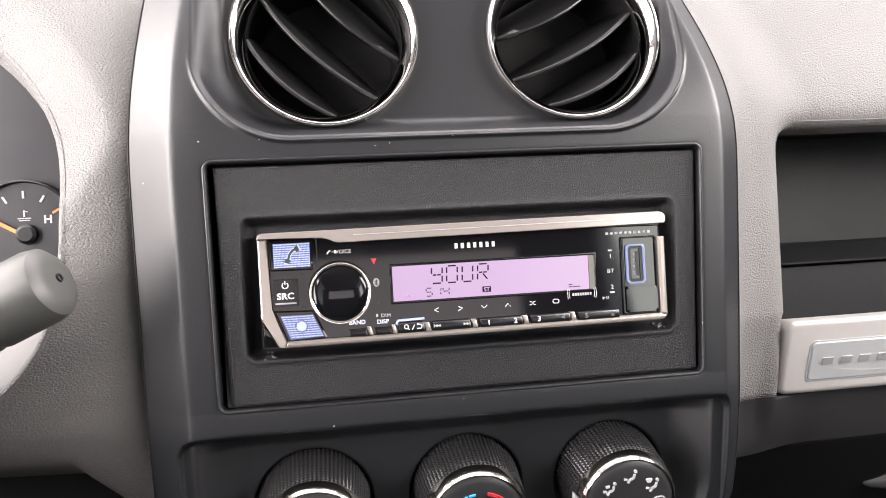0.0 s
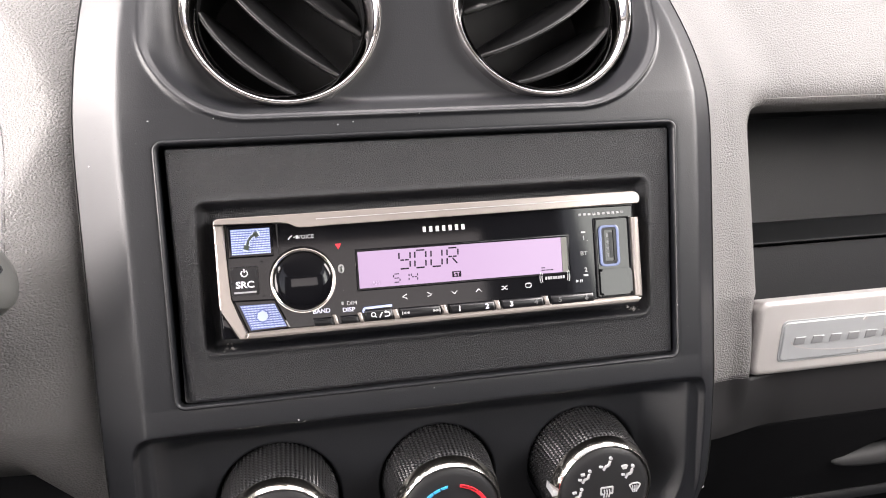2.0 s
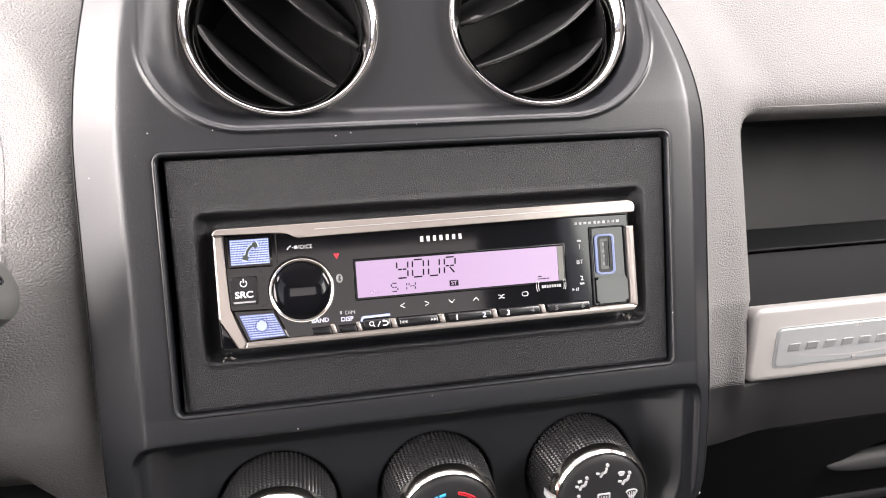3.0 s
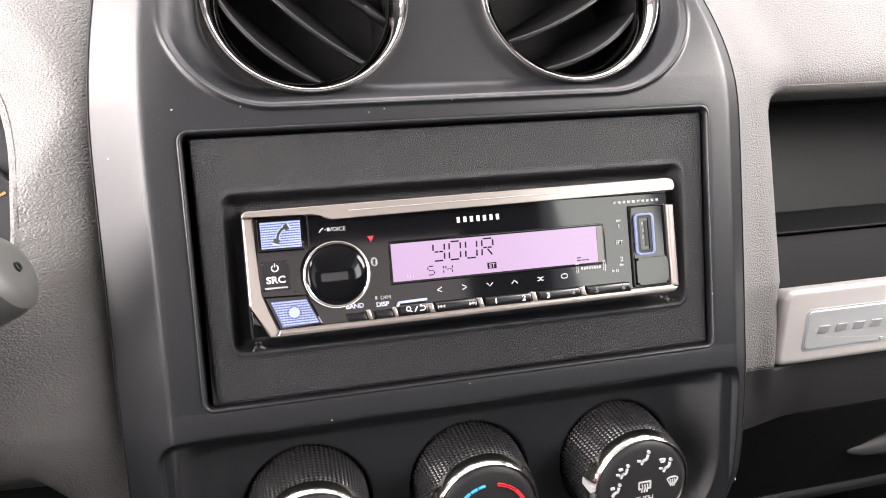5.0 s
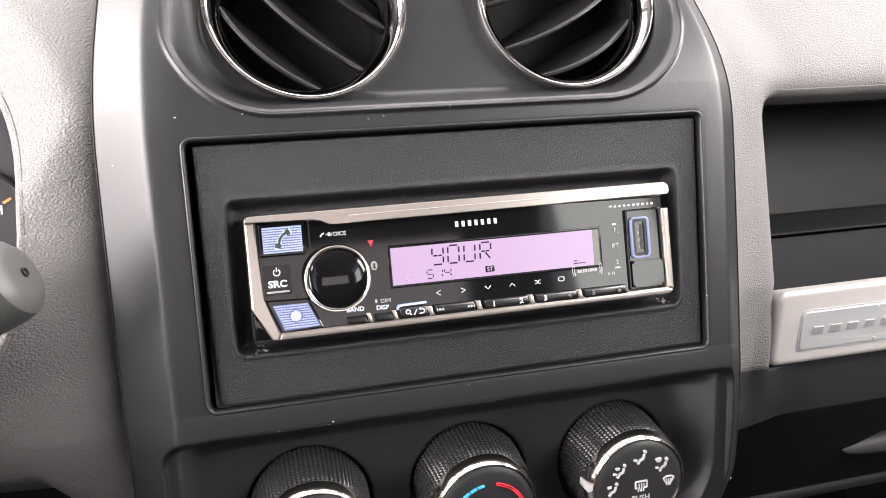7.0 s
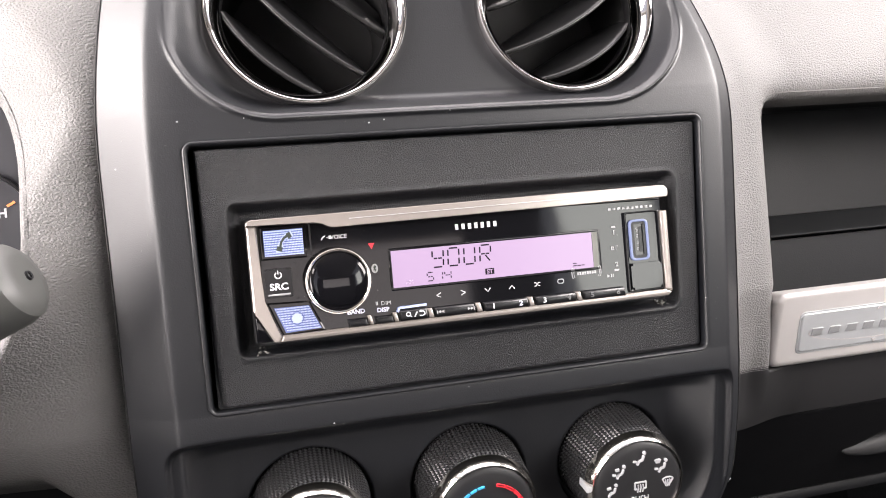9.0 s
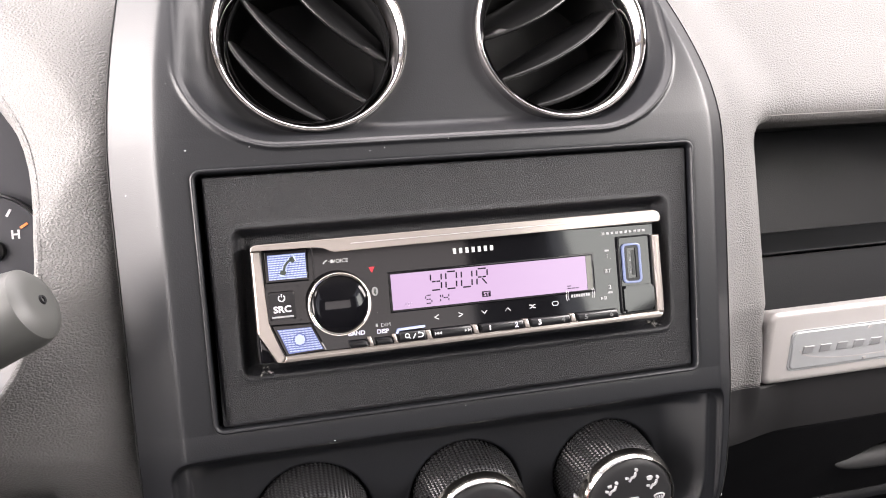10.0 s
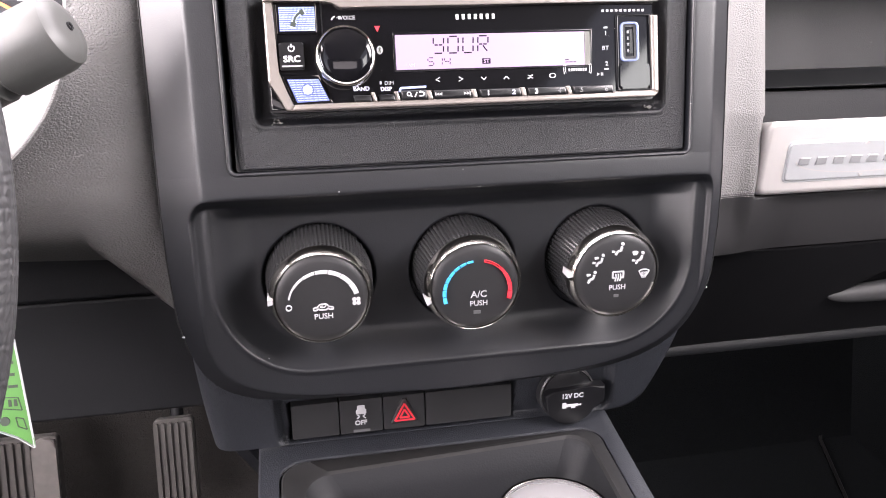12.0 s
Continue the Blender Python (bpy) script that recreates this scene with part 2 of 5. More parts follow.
def ring_prism(outer, inner, y0, y1, bev=0.0):
    """A flat frame between two outlines of the same count."""
    bm = bmesh.new()
    n = len(outer)
    rows = [[bm.verts.new((x, y, z)) for x, z in loop] for loop, y in ((outer, y1), (outer, y0), (inner, y0), (inner, y1))]
    for k in range(4):
        for i in range(n):
            j = (i + 1) % n
            a, b = rows[k], rows[(k + 1) % 4]
            bm.faces.new((a[i], a[j], b[j], b[i]))
    bmesh.ops.recalc_face_normals(bm, faces=bm.faces)
    if bev:
        es = [e for e in bm.edges if all(abs(v.co.y - y0) < 1e-9 for v in e.verts) and len(e.link_faces) == 2 and e.calc_face_angle(0) > 0.5]
        bmesh.ops.bevel(bm, geom=es, offset=bev, segments=2, profile=0.5, affect="EDGES", clamp_overlap=True)
    return bm


def lathe(profile, n=64, close=False, cap=True):
    """Turned about the y axis; profile rows of (radius, y) from front to back."""
    bm = bmesh.new()
    rings = []
    for r, y in profile:
        if r < 1e-6:
            rings.append([bm.verts.new((0, y, 0))])
        else:
            rings.append([bm.verts.new((r * math.cos(2 * math.pi * i / n), y, r * math.sin(2 * math.pi * i / n))) for i in range(n)])
    pairs = list(zip(rings, rings[1:]))
    if close:
        pairs.append((rings[-1], rings[0]))
    for a, b in pairs:
        for i in range(n):
            j = (i + 1) % n
            if len(a) == 1:
                bm.faces.new((a[0], b[j], b[i]))
            elif len(b) == 1:
                bm.faces.new((a[i], a[j], b[0]))
            else:
                bm.faces.new((a[i], a[j], b[j], b[i]))
    bmesh.ops.recalc_face_normals(bm, faces=bm.faces)
    return bm


def tube(points, radii, n=24):
    bm = bmesh.new()
    pts = [Vector(p) for p in points]
    if not hasattr(radii, "__len__"):
        radii = [radii] * len(pts)
    rows = []
    for i, p in enumerate(pts):
        d = (pts[min(i + 1, len(pts) - 1)] - pts[max(i - 1, 0)]).normalized()
        u = d.orthogonal().normalized() if i == 0 else (u - d * u.dot(d)).normalized()
        v = d.cross(u)
        rows.append([bm.verts.new(p + radii[i] * (u * math.cos(2 * math.pi * k / n) + v * math.sin(2 * math.pi * k / n))) for k in range(n)])
    for a, b in zip(rows, rows[1:]):
        for k in range(n):
            bm.faces.new((a[k], a[(k + 1) % n], b[(k + 1) % n], b[k]))
    bm.faces.new(rows[0][::-1])
    bm.faces.new(rows[-1])
    bmesh.ops.recalc_face_normals(bm, faces=bm.faces)
    return bm


def strip(points, width, y0, y1):
    """A thin raised line along points in x, z."""
    bm = bmesh.new()
    for (ax, az), (bx, bz) in zip(points, points[1:]):
        d = Vector((bx - ax, bz - az))
        if d.length < 1e-9:
            continue
        d.normalize()
        nx, nz = -d.y * width / 2, d.x * width / 2
        q = [(ax - nx, az - nz), (bx - nx, bz - nz), (bx + nx, bz + nz), (ax + nx, az + nz)]
        a = [bm.verts.new((x, y0, z)) for x, z in q]
        b = [bm.verts.new((x, y1, z)) for x, z in q]
        bm.faces.new(a)
        for i in range(4):
            j = (i + 1) % 4
            bm.faces.new((a[j], a[i], b[i], b[j]))
    bmesh.ops.recalc_face_normals(bm, faces=bm.faces)
    return bm


def merge(*bms):
    out = bmesh.new()
    for b in bms:
        me = bpy.data.meshes.new("tmp")
        b.to_mesh(me)
        b.free()
        out.from_mesh(me)
        bpy.data.meshes.remove(me)
    return out


def arc(cx, cz, r, a0, a1, n=16):
    return [(cx + r * math.cos(radians(a0 + (a1 - a0) * i / n)), cz + r * math.sin(radians(a0 + (a1 - a0) * i / n))) for i in range(n + 1)]


def text(name, words, size, x, y, z, material, parent, align="CENTER", wide=1.0, depth=0.00012, bold=0.0):
    """Printed words standing in the x, z plane, facing -y; z is the middle of the capitals."""
    cu = bpy.data.curves.new(name, "FONT")
    cu.body, cu.size, cu.align_x = words, size, align
    cu.extrude, cu.offset = depth, bold
    cu.resolution_u = 3
    tmp = new("tmp_text", cu)
    bpy.context.view_layer.update()
    me = bpy.data.meshes.new_from_object(tmp.evaluated_get(bpy.context.evaluated_depsgraph_get()))
    bpy.data.objects.remove(tmp)
    bpy.data.curves.remove(cu)
    me.transform(Matrix.Translation((x, y, z)) @ Euler((radians(90), 0, 0)).to_matrix().to_4x4() @ Matrix.Diagonal((wide, 1, 1, 1)) @ Matrix.Translation((0, -size * 0.35, 0)))
    me.materials.clear()
    me.materials.append(material)
    me.name = name
    ob = new(name, me)
    ob.parent = parent
    base = parent.get("base")
    if base is not None:
        ob.location = -Vector(base)
    return ob


def sheet(xs, zs, fn, keep=None):
    """A moulded surface: grid of fn(X, Z) -> (x, y, z) arrays."""
    X, Z = np.meshgrid(xs, zs)
    px, py, pz = fn(X, Z)
    h, w = X.shape
    me = bpy.data.meshes.new("sheet")
    idx = np.arange(h * w).reshape(h, w)
    quads = np.stack([idx[:-1, :-1], idx[:-1, 1:], idx[1:, 1:], idx[1:, :-1]], -1).reshape(-1, 4)
    if keep is not None:
        k = keep(px, pz)
        k4 = (k[:-1, :-1] & k[:-1, 1:] & k[1:, 1:] & k[1:, :-1]).reshape(-1)
        quads = quads[k4]
    co = np.stack([px, py, pz], -1).reshape(-1, 3)
    used = np.unique(quads)
    back = np.zeros(len(co), int)
    back[used] = np.arange(len(used))
    me.from_pydata(co[used].tolist(), [], back[quads].tolist())
    me.polygons.foreach_set("use_smooth", [True] * len(me.polygons))
    me.update()
    return me


def sheet_part(name, me, material, parent, label=""):
    me.name = name
    me.materials.append(material)
    ob = new(name, me)
    ob.parent = parent
    base = parent.get("base")
    if base is not None:
        ob.location = -Vector(base)
    if label:
        ob["label"] = label
    return ob


def loft(loops):
    bm = bmesh.new()
    rows = [[bm.verts.new(p) for p in lp] for lp in loops]
    for a, b in zip(rows, rows[1:]):
        for i in range(len(a)):
            j = (i + 1) % len(a)
            bm.faces.new((a[i], a[j], b[j], b[i]))
    bmesh.ops.recalc_face_normals(bm, faces=bm.faces)
    return bm


def smooth(u):
    u = np.clip(u, 0, 1)
    return u * u * (3 - 2 * u)


def rbox_d(X, Z, x0, x1, z0, z1, r):
    """Distance inside a rounded box (negative outside)."""
    qx = np.abs(X - (x0 + x1) / 2) - ((x1 - x0) / 2 - r)
    qz = np.abs(Z - (z0 + z1) / 2) - ((z1 - z0) / 2 - r)
    return -(np.hypot(np.maximum(qx, 0), np.maximum(qz, 0)) + np.minimum(np.maximum(qx, qz), 0) - r)


def ticks(a, b, step, *extra):
    v = list(np.arange(a, b, step)) + [b]
    for e in extra:
        v += [e - 0.0002, e + 0.0002]
    return np.array(sorted(set(round(float(q), 6) for q in v)))


# ---- the car's shell: floor, doors, roof, openings for the windows ----
def slab(name, corners, thick, material, label, category):
    """A plain plate through four world corners, thickened away from its face."""
    bm = bmesh.new()
    c = [Vector(p) for p in corners]
    n = (c[1] - c[0]).cross(c[2] - c[0]).normalized() * thick
    a = [bm.verts.new(p) for p in c]
    b = [bm.verts.new(p - n) for p in c]
    bm.faces.new(a)
    bm.faces.new(b[::-1])
    for i in range(4):
        j = (i + 1) % 4
        bm.faces.new((a[j], a[i], b[i], b[j]))
    bmesh.ops.recalc_face_normals(bm, faces=bm.faces)
    return tagged(part(name, bm, material, None, smooth=False), label, category, kind="structure")


slab("floor", [(-0.78, -1.9, 0), (0.0, -1.9, 0), (0.0, 0.62, 0), (-0.78, 0.62, 0)], 0.03, CARPET, "grey-brown carpeted car floor", "floor")
slab("floor_passenger", [(0.0, -1.9, 0), (0.78, -1.9, 0), (0.78, 0.62, 0), (0.0, 0.62, 0)], 0.03, SHADEBLACK, "carpeted passenger floor coloured black for shade", "floor")
slab("wall_front", [(-0.78, 0.47, 0.0), (0.0, 0.47, 0.0), (0.0, 0.66, 0.62), (-0.78, 0.66, 0.62)], 0.03, CARPET, "carpeted firewall behind the pedals", "firewall")
slab("wall_front_passenger", [(0.0, 0.47, 0.0), (0.78, 0.47, 0.0), (0.78, 0.66, 0.62), (0.0, 0.66, 0.62)], 0.03, SHADEBLACK, "carpeted passenger footwell coloured black for shade", "firewall")
for sx, nm in ((-1, "wall_driver"), (1, "wall_passenger")):
    top = 0.90 if sx > 0 else 0.55
    # the passenger side takes the footwell's shade colour too
    slab(nm, [(0.78 * sx, -1.9, 0.0), (0.78 * sx, 0.9, 0.0), (0.78 * sx, 0.9, top), (0.78 * sx, -1.9, top)][::sx], 0.05, DOORM if sx < 0 else SHADEBLACK, "dark grey moulded side trim", "door")
    slab(nm + "_pillar", [(0.66 * sx, -0.75, 0.9), (0.66 * sx, -0.60, 0.9), (0.60 * sx, -0.60, 1.36), (0.60 * sx, -0.75, 1.36)][::sx], 0.05, LINER, "grey door pillar trim", "pillar")
    slab(nm + "_a_pillar", [(0.72 * sx, 0.86, 0.9), (0.72 * sx, 0.98, 0.9), (0.58 * sx, -0.06, 1.36), (0.58 * sx, -0.15, 1.36)][::sx], 0.05, LINER, "grey windscreen pillar trim", "pillar")
for nm, x0, x1, z0, z1 in (("wall_rear", -0.78, 0.78, 0.0, 0.97), ("wall_rear_header", -0.78, 0.78, 1.29, 1.40), ("wall_rear_left", -0.78, -0.50, 0.97, 1.29), ("wall_rear_right", 0.52, 0.78, 0.97, 1.29)):
    slab(nm, [(x0, -1.9, z0), (x1, -1.9, z0), (x1, -1.9, z1), (x0, -1.9, z1)], 0.05, DOORM, "dark trim round the rear window", "wall")
slab("ceiling", [(-0.62, -0.15, 1.36), (0.62, -0.15, 1.36), (0.62, -1.9, 1.36), (-0.62, -1.9, 1.36)], 0.03, LINER, "grey fabric headliner", "headliner")
slab("dash_deck", [(-0.78, 0.34, 0.895), (0.78, 0.34, 0.895), (0.78, 1.0, 0.90), (-0.78, 1.0, 0.90)], 0.02, SOFT, "grey dashboard deck below the windscreen", "dashboard deck")
slab("wall_front_upper", [(-0.78, 0.66, 0.62), (0.78, 0.66, 0.62), (0.78, 1.0, 0.90), (-0.78, 1.0, 0.90)], 0.03, LOWER, "black firewall under the dash deck", "firewall")
slab("ground", [(-60, -60, -0.35), (60, -60, -0.35), (60, 60, -0.35), (-60, 60, -0.35)], 0.1, ASPHALT, "grey asphalt ground outside", "ground")

# ---- centre stack bezel ----
KX, KZ0, KZ1 = 0.1142, -0.0492, 0.0604


def half_width(z, s):
    z, s = np.asarray(z, float), np.asarray(s)
    lo = np.clip((-0.09 - z) / 0.082, 0, 1)
    p = np.where(s < 0, 6.0, 4.0)
    w = np.where(s < 0, 0.1498, 0.1436) - np.where(s < 0, 0.9, 2.4) * np.maximum(z - 0.055, 0) ** 2
    return (w - 0.05 * np.maximum(-0.09 - z, 0) - 0.12 * np.maximum(-0.12 - z, 0)) * (1 - lo ** p) ** (1 / p)


def face_tilt(z):
    """The radio face stands a little steeper than the stack."""
    return -0.078 * np.clip(np.asarray(z, float) + 0.05, 0, 0.125)


def stack_face(X, Z):
    """Depth of the moulded centre stack."""
    W = half_width(Z, X)
    slope = np.minimum(np.abs(half_width(Z + 0.0004, X) - half_width(Z - 0.0004, X)) / 0.0008, 30)
    d = (W - np.abs(X)) / np.sqrt(1 + slope ** 2)
    y = 0.0070 + face_tilt(Z) + 0.19 * 0.5 * (-0.058 - Z + np.sqrt((-0.058 - Z) ** 2 + 0.012 ** 2)) + 0.05 * (Z - 0.075 + np.sqrt((Z - 0.075) ** 2 + 0.02 ** 2))
    base = y
    u = np.where(X < 0, 0.0210, 0.0168) - d
    top = smooth((Z - 0.045) / 0.05) * (X < 0)
    y = y + (np.where(X < 0, 0.92, 1.07) - 0.105 * top) * 0.5 * (u + np.sqrt(u * u + 0.0012 ** 2))
    u = 0.0310 - d
    y = y + 0.13 * top * 0.5 * (u + np.sqrt(u * u + 0.0040 ** 2))
    # below the radio the surface steps back under a soft overhang, inside the flanks
    rim = base - 0.004 + 0.0135 * smooth(rbox_d(X, Z, -0.1400, 0.1366, -0.40, -0.0592, 0.013) / 0.0065)
    y = 0.5 * (y + rim + np.sqrt((y - rim) ** 2 + 0.0008 ** 2))
    # hollow round the vents
    dv = rbox_d(X, Z, -0.1190, 0.1115, 0.0697, 0.40, 0.043)
    v = np.clip((dv - 0.0020) / 0.011, 0, 1)
    lean = 0.5 * (Z - 0.092 + np.sqrt((Z - 0.092) ** 2 + 0.015 ** 2))
    y = y + 0.22 * lean * (1 - v)
    soft = smooth((Z - 0.080) / 0.03) * smooth((-0.080 - X) / 0.020)   # the driver's edge of the hollow is a soft roll
    y = y + 0.9 * np.clip(dv, 0, 0.0020) * (1 - soft) + 0.0207 * ((1 - (1 - v) ** 2.4) * (1 - soft) + smooth(np.clip(dv / 0.0155, 0, 1)) * soft)
    lip = np.exp(-((dv + 0.0006) / 0.0009) ** 2)
    y = y - 0.0015 * lip * (1 - smooth((Z - 0.085) / 0.03))
    # bowl round the climate knobs
    dk = rbox_d(X, Z, -0.1275, 0.1238, -0.1520, -0.020, 0.046)
    vk = np.clip(dk / 0.020, 0, 1)
    bowl = 0.0145 * (0.6 * (1 - (1 - vk) ** 2.2) * (dk > 0) + 0.4 * smooth(vk)) - 0.0007 * np.exp(-((dk + 0.0010) / 0.0012) ** 2)
    y = y + bowl * smooth((-0.0600 - Z) / 0.012)
    # pockets round the knobs
    for cx in (-0.0765, -0.0002, 0.0750):
        y = y + 0.011 * smooth((0.0293 - np.hypot(X - cx, Z + 0.1050)) / 0.0016)
    # opening for the radio
    edge = rbox_d(X, Z, -KX, KX, KZ0, KZ1, 0.0030)
    y = np.where(edge > 0, 0.055, y)
    y = y + np.where(edge <= 0, 0.0014 * np.exp(-np.abs(edge) / 0.0007), 0)
    # openings for the vents
    for cx in (-0.0594, 0.0626):
        r = np.hypot(X - cx, (Z - 0.1212))
        y = np.where(r < 0.0425, 0.075, y)
    return y


bezel = thing("centre_stack_bezel", (0, 0.04, -0.17), "satin charcoal plastic centre stack surround with dust specks", "dashboard trim")
ss = np.array(sorted(set(np.round(np.concatenate([np.linspace(-1, 1, 460), 1 - np.geomspace(0.0005, 0.03, 12), -1 + np.geomspace(0.0005, 0.03, 12),
     [s * (KX + e) / w for s, w in ((-1, 0.1498), (1, 0.1436)) for e in (-0.0002, 0.0002, 0.0008, 0.0016)]]), 6))))
zz = np.array(sorted(set(np.round(np.concatenate([np.arange(-0.1712, 0.160, 0.0008), -0.172 + np.geomspace(0.00002, 0.006, 14),
     [k + e for k in (KZ0, KZ1) for e in (-0.0016, -0.0008, -0.0002, 0.0002, 0.0008, 0.0016)], 0.0697 + np.linspace(-0.003, 0.003, 13), np.linspace(-0.067, -0.0585, 18)]), 6))))


def bez_fn(S, Z):
    X = S * half_width(Z, S)
    return X, stack_face(X, Z), Z


for nm, z0, z1 in (("vent_surround", 0.0684, 1.0), ("radio_surround", -0.0580, 0.0684), ("climate_surround", -1.0, -0.0580)):
    i0, i1 = np.searchsorted(zz, z0), np.searchsorted(zz, z1)
    sheet_part(nm, sheet(ss, zz[max(i0 - 1, 0) if z0 > -1 else 0:i1], bez_fn), BEZEL, bezel)
# thin dark tubes added to draw the shaded gap along each seam
for sg in (-1, 1):
    zs = np.arange(-0.128 if sg > 0 else -0.140, 0.158, 0.003)
    part("seam_gap_line", tube([(sg * (float(half_width(z, sg)) + 0.0003), float(stack_face(sg * half_width(z, sg), z)) + 0.0001, float(z)) for z in zs], 0.0004, 8), SEAMM, bezel, "thin dark seam")
# rounded edge of the radio opening
rim_rows = []
for o, dy in ((0.0016, 0.0012), (0.0012, 0.0), (0.0006, -0.0002), (0.0001, 0.0001), (-0.0003, 0.0007), (-0.0004, 0.0020), (-0.0004, 0.0250)):
    rim_rows.append([Vector((x, 0.0070 + float(face_tilt(z)) + dy, z)) for x, z in rrect(-KX - o, KX + o, KZ0 - o, KZ1 + o, 0.003 + o, 8)])
part("opening_edge", loft(rim_rows), BEZEL, bezel, sharp=80)
# dust gathered along the lip below the vents and on the flat face
rnd = random.Random(11)
flecks = []
for k in range(135):
    x = rnd.uniform(-0.105, 0.085) if k < 55 else rnd.uniform(-0.142, 0.12)
    z = 0.0692 + rnd.gauss(0, 0.0016) + 9.0 * max(abs(x + 0.003) - 0.07, 0) ** 2 if k < 55 else rnd.uniform(0.0635, 0.068) if k < 70 else rnd.uniform(-0.04, 0.10)
    if k >= 70:
        x = rnd.choice((-1, 1)) * rnd.uniform(0.117, 0.138)
    w = rnd.uniform(0.00006, 0.00016)
    y = float(stack_face(x, z))
    flecks.append(prism([(x - w, z - w * 0.6), (x + w, z - w), (x + w * 0.8, z + w), (x - w * 0.5, z + w * 0.8)], y - 0.00025, y + 0.001))
tagged(part("dust", merge(*flecks), SHEENDUST, bezel, "pale dust flecks", smooth=False), kind="stuff")
# paint chips on the edges
for cx, cz, s in ((-0.0652, -0.0600, 0.00035), (-0.1462, -0.1300, 0.0008), (0.1405, -0.1270, 0.0009), (-0.0400, 0.0655, 0.0003), (-0.1162, 0.0699, 0.0004)):
    part("paint_chip", prism([(cx + s * (1 + 0.4 * math.sin(3 * a)) * math.cos(a), cz + s * (0.8 + 0.3 * math.cos(2 * a)) * math.sin(a)) for a in (k * 0.7 for k in range(9))], float(stack_face(cx, cz)) - 0.0005, float(stack_face(cx, cz)) + 0.002), MARK, bezel, "pale paint chip")

# ---- mounting kit round the radio ----
kit = thing("radio_mounting_kit", (0, 0.02, -0.048), "grained black plastic single-slot radio mounting kit", "mounting kit")


def kit_base(z):
    """Depth of the kit's flat plate."""
    return 0.0100 - 0.082 * (z + 0.0484)


def kit_fn(X, Z):
    y = kit_base(Z) + 0.0030 * np.maximum(-0.1108 - X + 0.030 * (0.0586 - Z), 0) / 0.0040
    e = rbox_d(X, Z, -0.1118, 0.1131, -0.0484, 0.0592, 0.0015)
    y = y + 0.003 * (1 - smooth(e / 0.0010))
    d = rbox_d(X, Z, -0.1010, 0.1010, -0.0278, 0.0358, 0.004)
    y = y - 0.0008 * np.exp(-((d + 0.0008) / 0.0010) ** 2) + 0.0070 * (1 - (1 - np.clip(d / 0.0048, 0, 1)) ** 2.2)
    return X, y, Z


sheet_part("plate", sheet(np.concatenate([np.linspace(-0.1118, -0.1108, 5), ticks(-0.1102, 0.1120, 0.0009), np.linspace(0.1122, 0.1131, 5)]), np.concatenate([np.linspace(-0.0484, -0.0474, 5), ticks(-0.0468, 0.0580, 0.0009), np.linspace(0.0583, 0.0592, 5)]), kit_fn), KIT, kit)
part("skirt", ring_prism(rrect(-0.1118, 0.1131, -0.0484, 0.0592, 0.0015), rrect(-0.1105, 0.1115, -0.0468, 0.0576, 0.0015), 0.0117, 0.045), KIT, kit)
# pale specks that paint a soft sheen into the pocket's lower corners
rnd = random.Random(5)
for cx, cz in ((-0.0922, -0.0264), (0.0935, -0.0256)):
    for k in range(16):
        x, z, w = cx + rnd.gauss(0, 0.0015), cz + rnd.gauss(0, 0.0007), rnd.uniform(0.0002, 0.0006)
        y = kit_base(z) + 0.0075 * float(smooth((0.1010 - abs(x)) / 0.0050) * smooth((z + 0.0278) / 0.0050))
        part("scuff_sheen", prism([(x - w, z - w * 0.5), (x + w * 0.4, z - w * 0.7), (x + w, z + w * 0.3), (x, z + w * 0.6)], y - 0.0004, y + 0.001), SHEENDUST, kit, "pale corner sheen drawn as specks")

# ---- car stereo ----
stereo = thing("car_stereo", (0, 0.012, -0.0215), "single-slot car stereo with silver trim and lit lavender display", "car stereo")
YF = 0.0016   # gloss face
part("chassis", prism(rrect(-0.0945, 0.0945, -0.0222, 0.0292, 0.002), 0.006, 0.045), BLACKBTN, stereo)
part("face_panel", prism([(-0.0895, 0.0262), (-0.0895, -0.0050), (-0.0835, -0.0200), (0.0912, -0.0200), (0.0925, 0.0235), (-0.060, 0.0250)], YF, 0.008, 0.0004), GLOSS, stereo, "gloss black face panel with fine scratches")
part("top_trim", prism([(-0.0665, 0.0262), (-0.0635, 0.0255), (-0.0612, 0.0238), (-0.0590, 0.0232), (0.0935, 0.0242), (0.0945, 0.0250), (0.0947, 0.0268), (0.0942, 0.0282), (0.0930, 0.0293), (0.0912, 0.0298), (-0.0915, 0.0288), (-0.0928, 0.0285), (-0.0937, 0.0277), (-0.0940, 0.0266), (-0.0940, 0.0262)], -0.0022, 0.006, 0.0013, 3), SILVER, stereo, "satin silver top trim bar")
part("top_groove", prism([(-0.052, 0.0262), (0.0935, 0.0272), (0.0935, 0.0274), (-0.052, 0.0264)], -0.0024, 0.0, 0.0), PLATE, stereo)
part("left_trim", prism([(-0.0940, 0.0262), (-0.0898, 0.0262), (-0.0898, -0.0048), (-0.0832, -0.0195), (-0.0845, -0.0220), (-0.0868, -0.0218), (-0.0930, -0.0100), (-0.0940, -0.0085)], -0.0010, 0.006, 0.0008), SILVER, stereo, "satin silver left trim")
part("bottom_trim", prism([(-0.0832, -0.0192), (0.0905, -0.0182), (0.0940, -0.0195), (0.0920, -0.0212), (-0.0845, -0.0220)], -0.0006, 0.006, 0.0006), SILVER, stereo, "satin silver bottom trim")
part("right_trim", prism([(0.0908, 0.0180), (0.0942, 0.0180), (0.0942, -0.0190), (0.0908, -0.0182)], -0.0010, 0.006, 0.0007), SILVER, stereo, "satin silver right trim")
